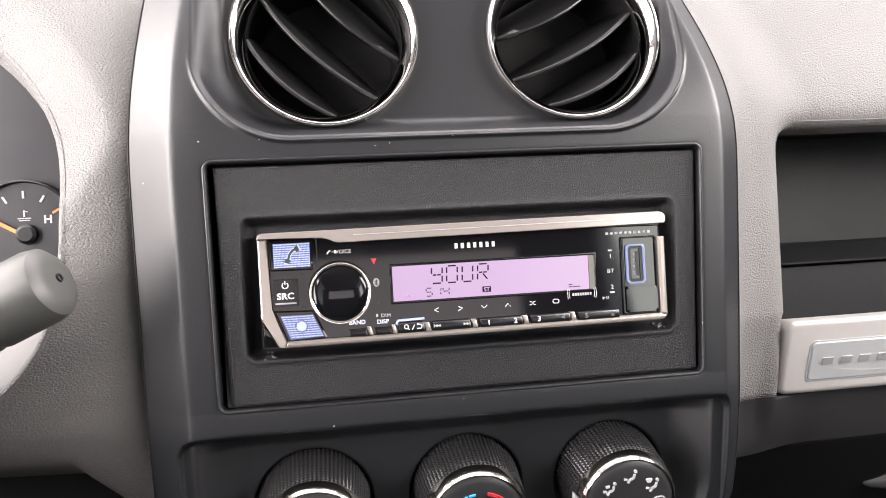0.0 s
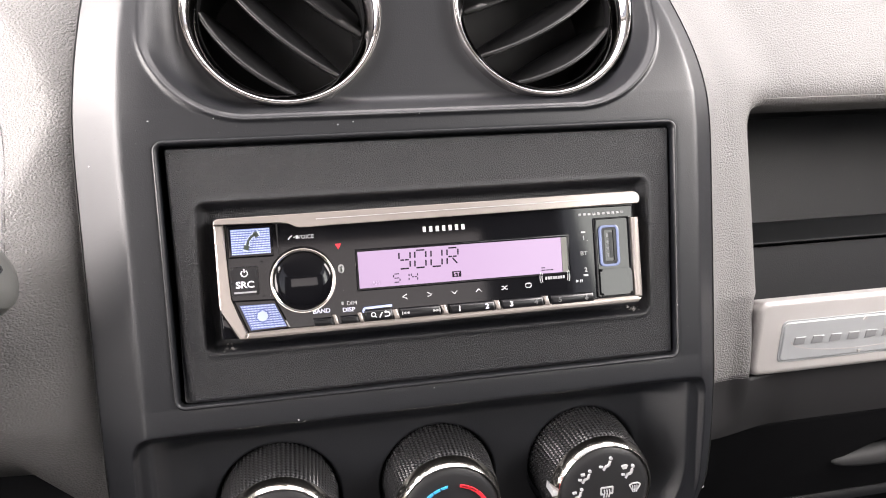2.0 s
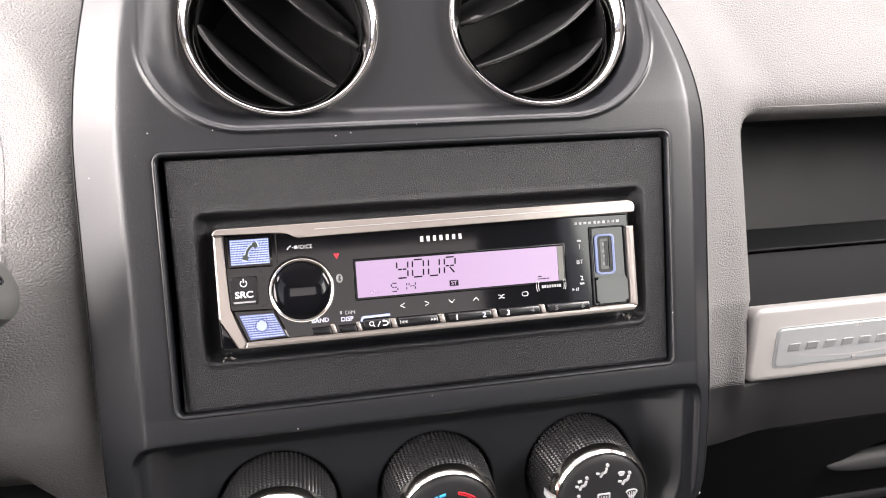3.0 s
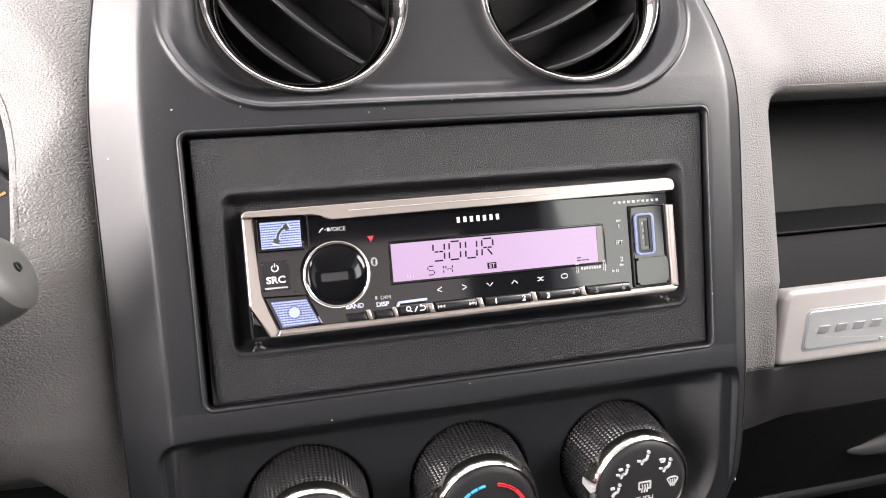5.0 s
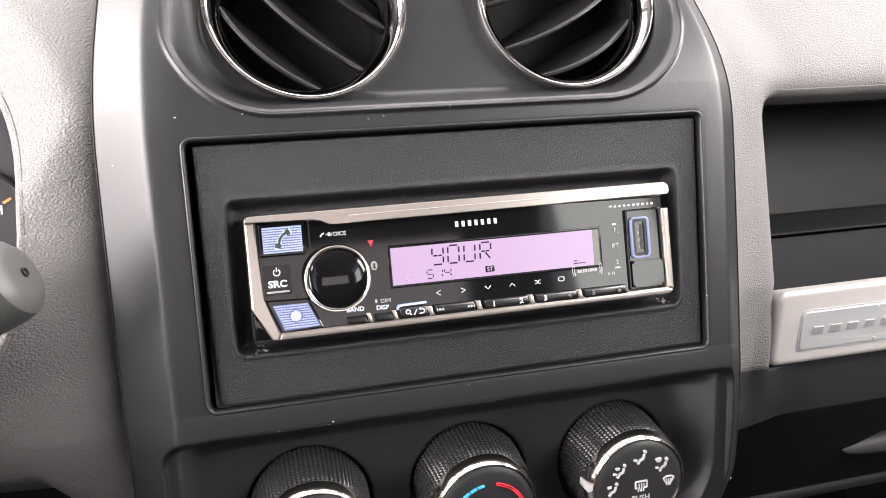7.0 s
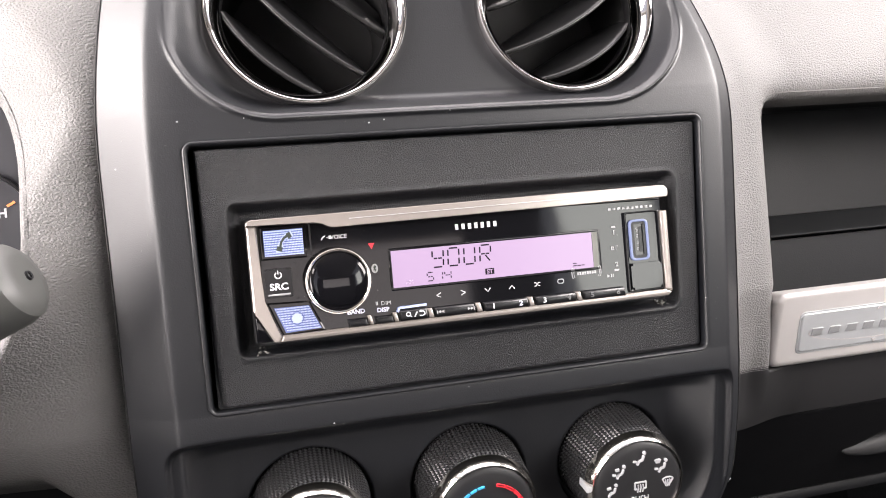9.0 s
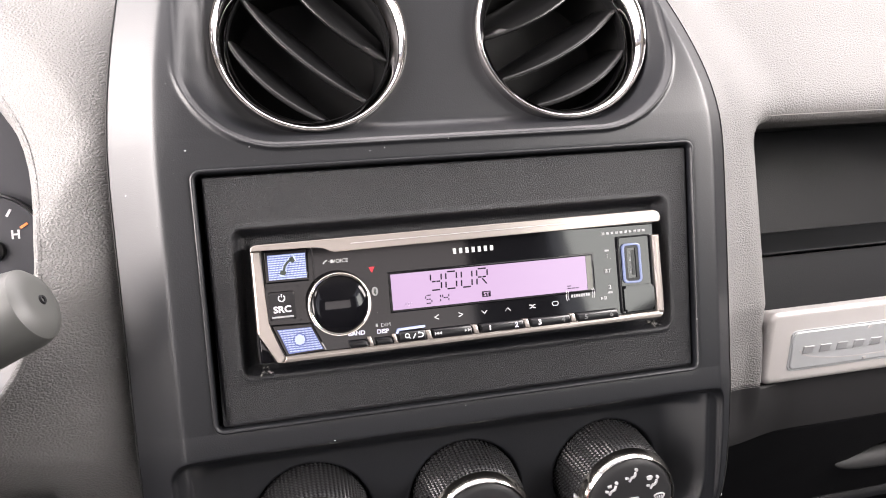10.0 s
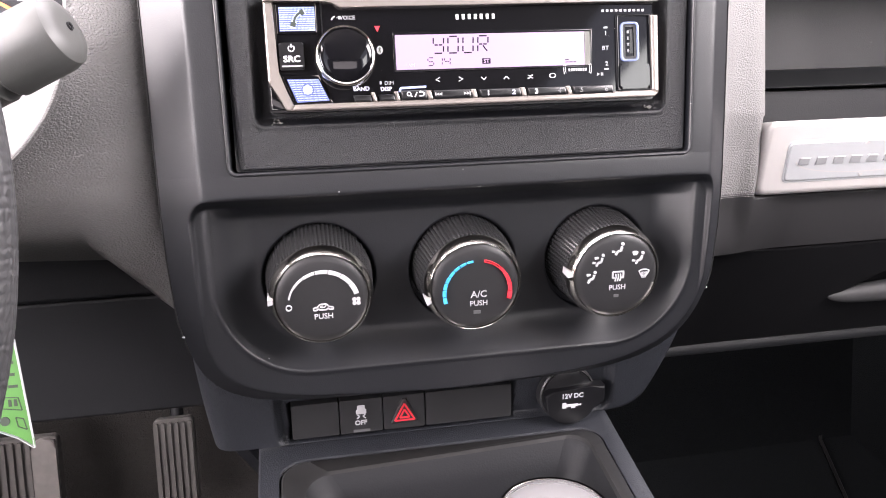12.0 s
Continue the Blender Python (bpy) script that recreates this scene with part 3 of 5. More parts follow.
part("release_tab", prism([(-0.0938, -0.0105), (-0.0925, -0.0108), (-0.0868, -0.0215), (-0.0935, -0.0215)], 0.0006, 0.008, 0.0008), GLOSS, stereo, "gloss black release tab")
part("divider", strip([(-0.0685, 0.0258), (-0.0685, 0.0120)], 0.0006, YF - 0.0004, 0.004), BLACKBTN, stereo)

# call button, lit
call_button = part("call_button", prism([(-0.0890, 0.0258), (-0.0702, 0.0258), (-0.0706, 0.0118), (-0.0890, 0.0120)], 0.0004, 0.006, 0.0007), GLOSS, stereo)
part("lens", prism([(-0.0874, 0.0240), (-0.0714, 0.0240), (-0.0716, 0.0134), (-0.0874, 0.0134)], 0.0001, 0.003), BLUE, call_button, "blue backlit lens")


def dotted(name, x0, x1, z, h, n, parent):
    """A row of small lit dots."""
    w = (x1 - x0) / n
    bm = bmesh.new()
    for i in range(n):
        x = x0 + (i + 0.5) * w
        bm.faces.new([bm.verts.new((x + a * w * 0.36, -0.0001, z + c * h / 2)) for a, c in ((-1, -1), (1, -1), (1, 1), (-1, 1))])
    return part(name, bm, BLUELINE, parent, smooth=False)


for k in range(11):
    dotted("lens_line", -0.0873, -0.0715, 0.0235 - k * 0.00098, 0.00052, 26, call_button)
for nm, wd, yy, m_ in (("handset_outline", 1.35, -0.0004, BLUELINE), ("handset_mark", 0.80, -0.0006, INK)):
    part(nm, merge(strip([(-0.0772, 0.0216), (-0.0790, 0.0207), (-0.0804, 0.0190), (-0.0810, 0.0166)], 0.0013 * wd, yy, 0.0004),
         strip([(-0.0776, 0.0226), (-0.0766, 0.0204)], 0.0022 * wd, yy, 0.0004),
         strip([(-0.0824, 0.0166), (-0.0802, 0.0158)], 0.0024 * wd, yy, 0.0004)), m_, call_button)

# source button
part("source_recess", prism(rrect(-0.0893, -0.0752, -0.0050, 0.0104, 0.001), 0.0013, 0.004, 0.0003), GLOSS, stereo)
src = part("source_button", prism(rrect(-0.0884, -0.0774, -0.0036, 0.0082, 0.0009), -0.0016, 0.004, 0.0009), BLACKBTN, stereo)
text("source_word", "SRC", 0.0038, -0.0829, -0.0018, 0.0010, MARKLIT, src, wide=1.12, bold=0.00010)
part("power_mark", merge(strip(arc(-0.0829, 0.0056, 0.0013, 125, 415), 0.0004, -0.0018, -0.001), strip([(-0.0829, 0.0060), (-0.0829, 0.0075)], 0.0004, -0.0018, -0.001)), MARKLIT, src)
# one grey bar for the underline and the painted reflection of the lower bevel
part("source_line_glint", prism(rrect(-0.0874, -0.0784, -0.0026, -0.0019), -0.0018, 0.0), GREYMARK, src)

# assistant button, lit
mic = part("assistant_button", prism([(-0.0884, -0.0056), (-0.0712, -0.0062), (-0.0655, -0.0188), (-0.0830, -0.0196)], 0.0004, 0.006, 0.0006), GLOSS, stereo)
part("lens", prism([(-0.0858, -0.0078), (-0.0716, -0.0080), (-0.0672, -0.0178), (-0.0818, -0.0184)], 0.0001, 0.003), BLUE, mic, "blue backlit lens")
for k in range(10):
    z = -0.0084 - k * 0.00100
    sh = (z + 0.0078) * 0.43
    dotted("lens_line", -0.0856 - sh, -0.0718 - sh, z, 0.00052, 24, mic)
part("round_mark", prism(arc(-0.0768, -0.0128, 0.0021, 0, 345, 22), -0.0006, 0.0004), BLUELINE, mic)
part("round_mark_ring", strip(arc(-0.0768, -0.0128, 0.0026, 0, 360, 28), 0.0003, -0.0004, 0.0004), BLUE, mic)

# volume knob
vol = thing("volume_knob", (-0.0587, 0.001, 0.0023), frame_m=Matrix())
vol.parent = stereo
vol.matrix_world = Matrix.Identity(4)
vol.matrix_basis = Matrix.Translation(Vector((-0.0592, 0.0, 0.0011)) - Vector((0, 0.012, -0.0215)))
vol["base"] = (0, 0, 0)
part("rim", lathe([(0.0118, -0.0080), (0.0121, -0.0088), (0.0124, -0.0090), (0.0127, -0.0086), (0.0128, -0.0074), (0.0130, -0.0070), (0.0133, -0.0070), (0.0137, -0.0050), (0.0140, -0.0012), (0.0142, 0.004), (0.0110, 0.004)], 72), BANDM, vol, "chrome knob rim")
part("cap", lathe([(0, -0.0100), (0.003, -0.0099), (0.006, -0.0096), (0.009, -0.0091), (0.0112, -0.0085), (0.0120, -0.0080), (0.0121, 0.0)], 72), GLOSS, vol, "domed gloss black knob cap")

# display
part("window_recess", ring_prism(rrect(-0.0366, 0.0608, -0.0060, 0.0122), rrect(-0.0356, 0.0598, -0.0050, 0.0112), YF - 0.0003, 0.004, 0.0003), GLOSS, stereo)
lcd = part("display", prism(rrect(-0.0354, 0.0568, -0.0048, 0.0110), YF - 0.0001, 0.004), LCD, stereo, "lit lavender display showing dark segment letters")
part("display_end", prism(rrect(0.0570, 0.0596, -0.0048, 0.0110), YF - 0.0001, 0.004), LCDEDGE, stereo)
SEGS = {"Y": "fbgkdc", "O": "abcdef", "U": "bcdef", "R": "abefgkm", "5": "afgkcd", "1": "bc", "4": "fgkbc"}


def letter(ch, x, z, w, h, th, name, parent, y=YF - 0.0003, lean=0.05):
    g = th * 0.35
    L, R, T, B, M = 0, w, h, 0, h / 2
    lines = {"a": ((L + th, T), (R - th, T)), "d": ((L + th, B), (R - th, B)), "f": ((L, M + th), (L, T - th)), "e": ((L, B + th), (L, M - th)),
             "b": ((R, M + th), (R, T - th)), "c": ((R, B + th), (R, M - th)), "g": ((L + th, M), (w / 2 - g, M)), "k": ((w / 2 + g, M), (R - th, M)),
             "m": ((w / 2, M - th), (R - th * 0.6, B + th))}
    bms = []
    for s in SEGS[ch]:
        (ax, az), (bx, bz) = lines[s]
        bms.append(strip([(x + ax + az * lean, z + az), (x + bx + bz * lean, z + bz)], th, y, y + 0.0003))
    return part(name, merge(*bms), SEG, parent, smooth=False)


for ch, x in (("Y", -0.0178), ("O", -0.0108), ("U", -0.0036), ("R", 0.0036)):
    letter(ch, x, 0.0023, 0.0049, 0.0076, 0.00062, "segment_letter", lcd)
for ch, x in (("5", -0.0206), ("1", -0.0166), ("4", -0.0128)):
    letter(ch, x, -0.0033, 0.0028, 0.0036, 0.0004, "segment_digit", lcd)
part("stereo_tag", prism(rrect(0.0056, 0.0096, -0.0031, -0.0005), YF - 0.0004, YF + 0.0002), SEG, lcd)
text("stereo_word", "ST", 0.0026, 0.0076, YF - 0.0006, -0.0018, LCD, lcd, bold=0.00005)
text("morning_word", "AM", 0.0022, -0.0283, YF - 0.0004, -0.0028, SEGDIM, lcd)
for k, w in enumerate((0.0017, 0.0017, 0.0012)):
    part("level_bar", prism(rrect(0.0468 + 0.0021 * k, 0.0468 + 0.0021 * k + w, -0.0035, -0.0031), YF - 0.0004, YF + 0.0002), SEG, lcd)
part("level_bar", prism(rrect(0.0468, 0.0485, -0.0024, -0.0020), YF - 0.0004, YF + 0.0002), SEG, lcd)

# printing on the face
YP = YF - 0.0003


def bars(name, x0, x1, z, h, count, material, parent, gap=0.3, y=YP):
    """Plain bars in place of lettering."""
    step = (x1 - x0) / count
    for k in range(count):
        part(name, prism(rrect(x0 + k * step + step * gap / 2, x0 + (k + 1) * step - step * gap / 2, z - h / 2, z + h / 2), y, y + 0.0003), material, parent, smooth=False)


bars("maker_bar", -0.0070, 0.0133, 0.0188, 0.0024, 7, MARKGREY, stereo, 0.52)
bars("model_bar", 0.0655, 0.0885, 0.0206, 0.0011, 10, GREYMARK, stereo, 0.45)
bars("radio_service_bar", 0.0482, 0.0578, -0.0070, 0.0013, 8, GREYMARK, stereo, 0.35)
for s in (-1, 1):
    for k in range(2):
        part("radio_service_arc", strip(arc(0.0530, -0.0066, 0.0062 + 0.0009 * k, 160 if s < 0 else -20, 200 if s < 0 else 20, 6), 0.0003, YP, YP + 0.0003), GREYMARK, stereo)
part("red_triangle", prism([(-0.0447, 0.0152), (-0.0421, 0.0152), (-0.0434, 0.0126)], YP, YP + 0.0003), RED, stereo)
part("wireless_disc", prism([(-0.0428 + 0.0014 * math.cos(a / 20 * 2 * math.pi), 0.0044 + 0.0019 * math.sin(a / 20 * 2 * math.pi)) for a in range(20)], YP, YP + 0.0003), MARK, stereo)
part("wireless_rune", strip([(-0.0434, 0.0036), (-0.0423, 0.0051), (-0.0428, 0.0057), (-0.0428, 0.0031), (-0.0423, 0.0037), (-0.0434, 0.0052)], 0.0003, YP - 0.0002, YP), INK, stereo)
text("voice_word", "VOICE", 0.0024, -0.0533, YP, 0.0192, MARK, stereo, align="RIGHT", wide=1.0)
part("voice_mark", merge(strip([(-0.0640, 0.0183), (-0.0634, 0.0193), (-0.0624, 0.0199)], 0.0005, YP, YP + 0.0002), strip([(-0.0619, 0.0192), (-0.0613, 0.0192)], 0.0003, YP, YP + 0.0002),
     prism(rrect(-0.0609, -0.0599, 0.0185, 0.0199), YP, YP + 0.0002)), MARK, stereo)
text("band_word", "BAND", 0.0026, -0.0523, YP, -0.0129, VIOLET, stereo, wide=1.05, bold=0.00005)
text("dim_word", "DIM", 0.0023, -0.0393, YP, -0.0106, MARK, stereo, wide=1.1)
part("dim_dot", prism(rrect(-0.0437, -0.0428, -0.0112, -0.0098), YP, YP + 0.0002), MARK, stereo)
text("disp_word", "DISP", 0.0026, -0.0408, YP, -0.0133, VIOLET, stereo, wide=1.05, bold=0.00005)
for nm, cx, dx, dz in (("previous_mark", -0.0162, -1, 0), ("next_mark", -0.0052, 1, 0), ("down_mark", 0.0060, 0, -1), ("up_mark", 0.0171, 0, 1)):
    a, zc = 0.0010, -0.0098
    pts = [(cx - dx * a, zc + a), (cx + dx * a, zc), (cx - dx * a, zc - a)] if dx else [(cx - 1.3 * a, zc - dz * 0.7 * a), (cx, zc + dz * 0.7 * a), (cx + 1.3 * a, zc - dz * 0.7 * a)]
    part(nm, strip(pts, 0.0004, YP, YP + 0.0002), MARK, stereo)
part("shuffle_mark", merge(strip([(0.0276, -0.0090), (0.0284, -0.0090), (0.0296, -0.0104), (0.0304, -0.0104)], 0.0004, YP, YP + 0.0002),
     strip([(0.0276, -0.0104), (0.0284, -0.0104), (0.0296, -0.0090), (0.0304, -0.0090)], 0.0004, YP - 0.0001, YP + 0.0002)), MARK, stereo)
part("repeat_mark", strip([(x, z) for x, z in rrect(0.0388, 0.0416, -0.0104, -0.0086, 0.0008)] + [(0.0416 - 0.0008, -0.0104)], 0.0004, YP, YP + 0.0002), MARK, stereo)
text("one_word", "1", 0.0028, 0.0678, YP, 0.0100, GREYMARK, stereo, bold=0.00005)
part("one_bar", prism(rrect(0.0668, 0.0688, 0.0122, 0.0130), YP, YP + 0.0002), GREYMARK, stereo)
text("wireless_word", "BT", 0.0027, 0.0675, YP, 0.0030, GREYMARK, stereo, wide=1.1)
text("two_word", "2", 0.0028, 0.0680, YP, -0.0045, GREYMARK, stereo, bold=0.00005)
part("two_bar", prism(rrect(0.0668, 0.0690, -0.0075, -0.0067), YP, YP + 0.0002), GREYMARK, stereo)
part("play_mark", merge(prism([(0.0630, -0.0088), (0.0644, -0.0095), (0.0630, -0.0102)], YP, YP + 0.0002), strip([(0.0651, -0.0088), (0.0651, -0.0102)], 0.0004, YP, YP + 0.0002), strip([(0.0659, -0.0088), (0.0659, -0.0102)], 0.0004, YP, YP + 0.0002)), GREYMARK, stereo)


# row of keys along the bottom, silver pieces between them
def key(x0, x1, h, name):
    return part(name, prism([(x0, -0.0190), (x1, -0.0190), (x1 - 0.0006, -0.0190 + h), (x0 - 0.0006, -0.0190 + h)], -0.0012, 0.005, 0.0008), BLACKBTN, stereo)


key(-0.0556, -0.0478, 0.0030, "band_key")
key(-0.0440, -0.0368, 0.0030, "display_key")
search = key(-0.0340, -0.0218, 0.0046, "search_key")
part("lit_edge", strip([(-0.0348, -0.0150), (-0.0342, -0.0133), (-0.0222, -0.0130)], 0.0009, -0.0006, 0.002), BLUELINE, search)
part("search_mark", merge(strip(arc(-0.0306, -0.0162, 0.0009, 0, 360, 14), 0.00035, -0.0014, -0.001), strip([(-0.0299, -0.0169), (-0.0292, -0.0176)], 0.0004, -0.0014, -0.001),
     strip([(-0.0280, -0.0177), (-0.0268, -0.0155)], 0.0004, -0.0014, -0.001), strip([(-0.0244, -0.0155), (-0.0258, -0.0155), (-0.0250, -0.0150)], 0.0004, -0.0014, -0.001), strip(arc(-0.0244, -0.0164, 0.0009, 90, -90, 8) + [(-0.0258, -0.0173)], 0.0004, -0.0014, -0.001)), MARKLIT, search)
skip = key(-0.0185, -0.0008, 0.0042, "skip_key")
for x, s in ((-0.0150, -1), (-0.0045, 1)):
    part("skip_mark", merge(prism([(x, -0.0160), (x + s * 0.0014, -0.0167), (x, -0.0174)], -0.0014, -0.001), prism([(x + s * 0.0014, -0.0160), (x + s * 0.0028, -0.0167), (x + s * 0.0014, -0.0174)], -0.0014, -0.001),
         strip([(x + s * 0.0030, -0.0160), (x + s * 0.0030, -0.0174)], 0.0004, -0.0014, -0.001)), GREYMARK, skip)
for x0, x1, a, b in ((0.0035, 0.0238, "1", "2"), (0.0272, 0.0465, "3", "4"), (0.0500, 0.0705, "5", "6")):
    k = key(x0, x1, 0.0040, "preset_key")
    # 5 and 6 are greyed: the reflection hiding them is put into their colour
    text("preset_digit", a, 0.0032, x0 + 0.0038, -0.0014, -0.0168, MARKLIT if a != "5" else DARKMARK, k, wide=1.1, bold=0.00006)
    text("preset_digit", b, 0.0032, x1 - 0.0040, -0.0014, -0.0168, VIOLET if b == "2" else DARKMARK, k, wide=1.1, bold=0.00006)
for x in (-0.0462, -0.0354, -0.0202, 0.0013, 0.0254, 0.0482):
    w = 0.0009 if x < -0.03 else 0.0012
    part("key_spacer", prism([(x - w, -0.0190), (x + w, -0.0190), (x + w - 0.0012, -0.0148), (x - w - 0.0012, -0.0148)], -0.0010, 0.004, 0.0005), SILVER, stereo)

# socket bay at the right end
part("socket_bay", ring_prism(rrect(0.0728, 0.0906, -0.0180, 0.0186, 0.0008), rrect(0.0740, 0.0898, -0.0172, 0.0178, 0.0008), 0.0004, 0.004, 0.0003), GLOSS, stereo)
part("lit_ring", ring_prism(rrect(0.0752, 0.0846, -0.0038, 0.0150, 0.0022), rrect(0.0762, 0.0836, -0.0028, 0.0140, 0.0014), 0.0002, 0.003, 0.0002), RINGLIT, stereo, "pale blue lit ring round the socket")
socket = part("socket", ring_prism(rrect(0.0762, 0.0836, -0.0028, 0.0140, 0.0014), rrect(0.0778, 0.0822, -0.0014, 0.0128, 0.0003), 0.0010, 0.004), BLACKBTN, stereo)
part("socket_tongue", prism(rrect(0.0802, 0.0817, 0.0, 0.0116), 0.0014, 0.006), BLACKBTN, socket)
for k in range(4):
    part("socket_contact", prism(rrect(0.0789, 0.0799, 0.0006 + 0.003 * k, 0.0022 + 0.003 * k), 0.0015, 0.003), DARKMARK, socket)
part("socket_flap", prism(rrect(0.0742, 0.0896, -0.0170, -0.0050, 0.0012), -0.0004, 0.004, 0.0008), GLOSS, stereo, "gloss black socket flap")

# ---- air vents ----
def vent(cx, lean, group):
    v = thing("air_vent", (0, 0, 0), "round black air vent with a chrome ring and diagonal slats", "air vent", group)
    part("ring", lathe([(0.0466, 0.004), (0.0466, 0.0006), (0.0464, -0.0002), (0.0461, -0.0007), (0.0457, -0.0007), (0.0454, -0.0003), (0.0452, 0.0003), (0.0450, 0.0001), (0.0447, 0.0001), (0.0445, 0.0002), (0.0438, 0.0008), (0.0428, 0.0019), (0.0418, 0.0033), (0.0408, 0.0051), (0.0401, 0.0070), (0.0397, 0.0095), (0.0395, 0.0135), (0.0466, 0.0135)], 128, close=True), CHROME, v, "chrome vent ring")
    part("inner_lip", lathe([(0.0397, 0.0110), (0.0392, 0.0102), (0.0388, 0.0112), (0.0387, 0.017), (0.0397, 0.017)], 96, close=True), BLACK, v)
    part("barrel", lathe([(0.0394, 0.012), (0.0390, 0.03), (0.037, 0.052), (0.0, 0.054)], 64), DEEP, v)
    rot = Matrix.Rotation(radians(-lean), 4, "Y")
    for off, fat in ((-0.0252, 1.2), (-0.0042, 1.3), (0.0190, 3.4)):
        c = math.sqrt(max(0.0386 ** 2 - (off) ** 2, 1e-5))
        bm = bmesh.new()
        rows = []
        q = fat - 1
        prof = [(0.0060 + 0.0055 * q, 0.0022 * fat), (0.0040 + 0.0022 * q, 0.0012 * fat), (0.0030, 0.0004), (0.0029, -0.0006), (0.0036, -0.0012), (0.0052, -0.0012), (0.016, 0.0014), (0.030, 0.0060), (0.030, 0.0078 + 0.0022 * q), (0.020, 0.0060 + 0.0022 * q)]
        n = 26
        for i in range(n + 1):
            u = -1 + 2 * i / n
            sag = -0.0058 * (1 - u * u)
            row = []
            for py, pv in prof:
                k = 1 - 0.5 * max(0, py - 0.004) / 0.036
                x, z = u * c * (k if py > 0.02 else 1), off + sag * (1 - min(max(py - 0.005, 0) / 0.009, 1)) + pv
                r = math.hypot(x, z)
                if r > 0.0386:
                    x, z = x * 0.0386 / r, z * 0.0386 / r
                row.append(bm.verts.new(rot @ Vector((x, py + 0.004 * u * u + 0.004, z))))
            rows.append(row)
        m = len(prof)
        for a, b in zip(rows, rows[1:]):
            for k in range(m):
                bm.faces.new((a[k], b[k], b[(k + 1) % m], a[(k + 1) % m]))
        bm.faces.new(rows[0])
        bm.faces.new(rows[-1][::-1])
        bmesh.ops.recalc_face_normals(bm, faces=bm.faces)
        part("slat", bm, BLACK, v, sharp=60)
    v.matrix_world = D @ pose(cx, 0.0195, 0.1212, -6, 0, 0) @ Matrix.Scale(0.952, 4)
    return v


vent(-0.0594, -44, "dash vents")
vent(0.0626, 28, "dash vents")


# ---- climate knobs ----
def knurl(r0, r1, y0, y1, n=160, rows=28, depth=0.00038):
    bm = bmesh.new()
    grid = []
    for j in range(rows + 1):
        f = j / rows
        row = []
        for i in range(n):
            a = 2 * math.pi * i / n
            r = r0 + (r1 - r0) * f + (depth if i % 2 and j % 2 else -depth * 0.6)
            row.append(bm.verts.new((r * math.cos(a), y0 + (y1 - y0) * f, r * math.sin(a))))
        grid.append(row)
    for a, b in zip(grid, grid[1:]):
        for i in range(n):
            j = (i + 1) % n
            bm.faces.new((a[i], a[j], b[j], b[i]))
    bmesh.ops.recalc_face_normals(bm, faces=bm.faces)
    return bm


def climate_knob(cx, angle, label):
    k = thing("climate_knob", (0, 0, 0), label, "climate knob", "climate knobs")
    part("grip", knurl(0.0252, 0.0278, 0.0062, 0.036), KNURL, k, "knurled black grip", smooth=False)
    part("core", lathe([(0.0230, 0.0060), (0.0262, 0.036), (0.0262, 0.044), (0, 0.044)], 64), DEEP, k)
    part("chrome_band", lathe([(0.0226, 0.0006), (0.0229, -0.0003), (0.0233, -0.0002), (0.0240, 0.0009), (0.0246, 0.0022), (0.0251, 0.0038), (0.0254, 0.0056), (0.0254, 0.0062), (0.0228, 0.0062)], 96, close=True), BANDM, k, "chrome band")
    part("cap", lathe([(0, -0.0012), (0.010, -0.0011), (0.0190, -0.0007), (0.0218, 0.0000), (0.0226, 0.0008), (0.0228, 0.003)], 72), KNOBFACE, k, "satin black cap")
    a = radians(angle)
    c, s = math.cos(a), math.sin(a)
    bm = prism([(-0.0014, -0.0011), (0.0014, -0.0017), (0.0014, 0.0017), (-0.0014, 0.0011)], 0.0, 0.0092, 0.0003)
    bm.transform(Matrix.Translation((0.0246 * c, 0.0004, 0.0246 * s)) @ Matrix.Rotation(-a, 4, "Y"))
    part("pointer", bm, MARK, k, "white pointer")
    k.matrix_world = D @ pose(cx, 0.0122, -0.1112, 13, 0, 0)
    return k


YK = -0.0017


def mark(name, bm, material, parent):
    return part(name, bm, material, parent, smooth=False)


fan = climate_knob(-0.0765, 181, "knurled black fan speed knob with chrome band")
for i in range(7):
    a0 = 167 - i * 21.8
    mark("speed_mark", strip(arc(0.0007, -0.0025, 0.0170 - 0.00008 * i, a0, a0 - 20.4, 6), 0.0008 + 0.00026 * i, YK, YK + 0.0012), MARK, fan)
mark("off_mark", strip(arc(-0.0161, -0.0031, 0.0013, 0, 360, 16), 0.0005, YK + 0.0002, YK + 0.0014), MARK, fan)
for i in range(4):
    a = radians(45 + 90 * i)
    mark("fan_mark", prism([(0.0164 + 0.0014 * math.cos(a) + 0.0010 * math.cos(q / 10 * 2 * math.pi), -0.0021 + 0.0014 * math.sin(a) + 0.0010 * math.sin(q / 10 * 2 * math.pi)) for q in range(10)], YK + 0.0002, YK + 0.0014), MARK, fan)
mark("car_mark", strip([(0.0003 + 1.12 * x, 0.0001 + 1.12 * z) for x, z in ((-0.0042, -0.0048), (-0.0042, -0.0038), (-0.0026, -0.0034), (-0.0014, -0.0022), (0.0014, -0.0022), (0.0024, -0.0034), (0.0042, -0.0038), (0.0042, -0.0048), (0.0028, -0.0048), (0.0020, -0.0041), (0.0012, -0.0048), (-0.0014, -0.0048), (-0.0022, -0.0041), (-0.0030, -0.0048), (-0.0042, -0.0048))], 0.0006, YK, YK + 0.001), MARK, fan)
mark("recirculation_mark", strip([(0.0016, -0.0030), (0.0008, -0.0040), (-0.0010, -0.0040), (-0.0012, -0.0034), (0.0002, -0.0032)], 0.0004, YK - 0.0001, YK + 0.001), MARK, fan)
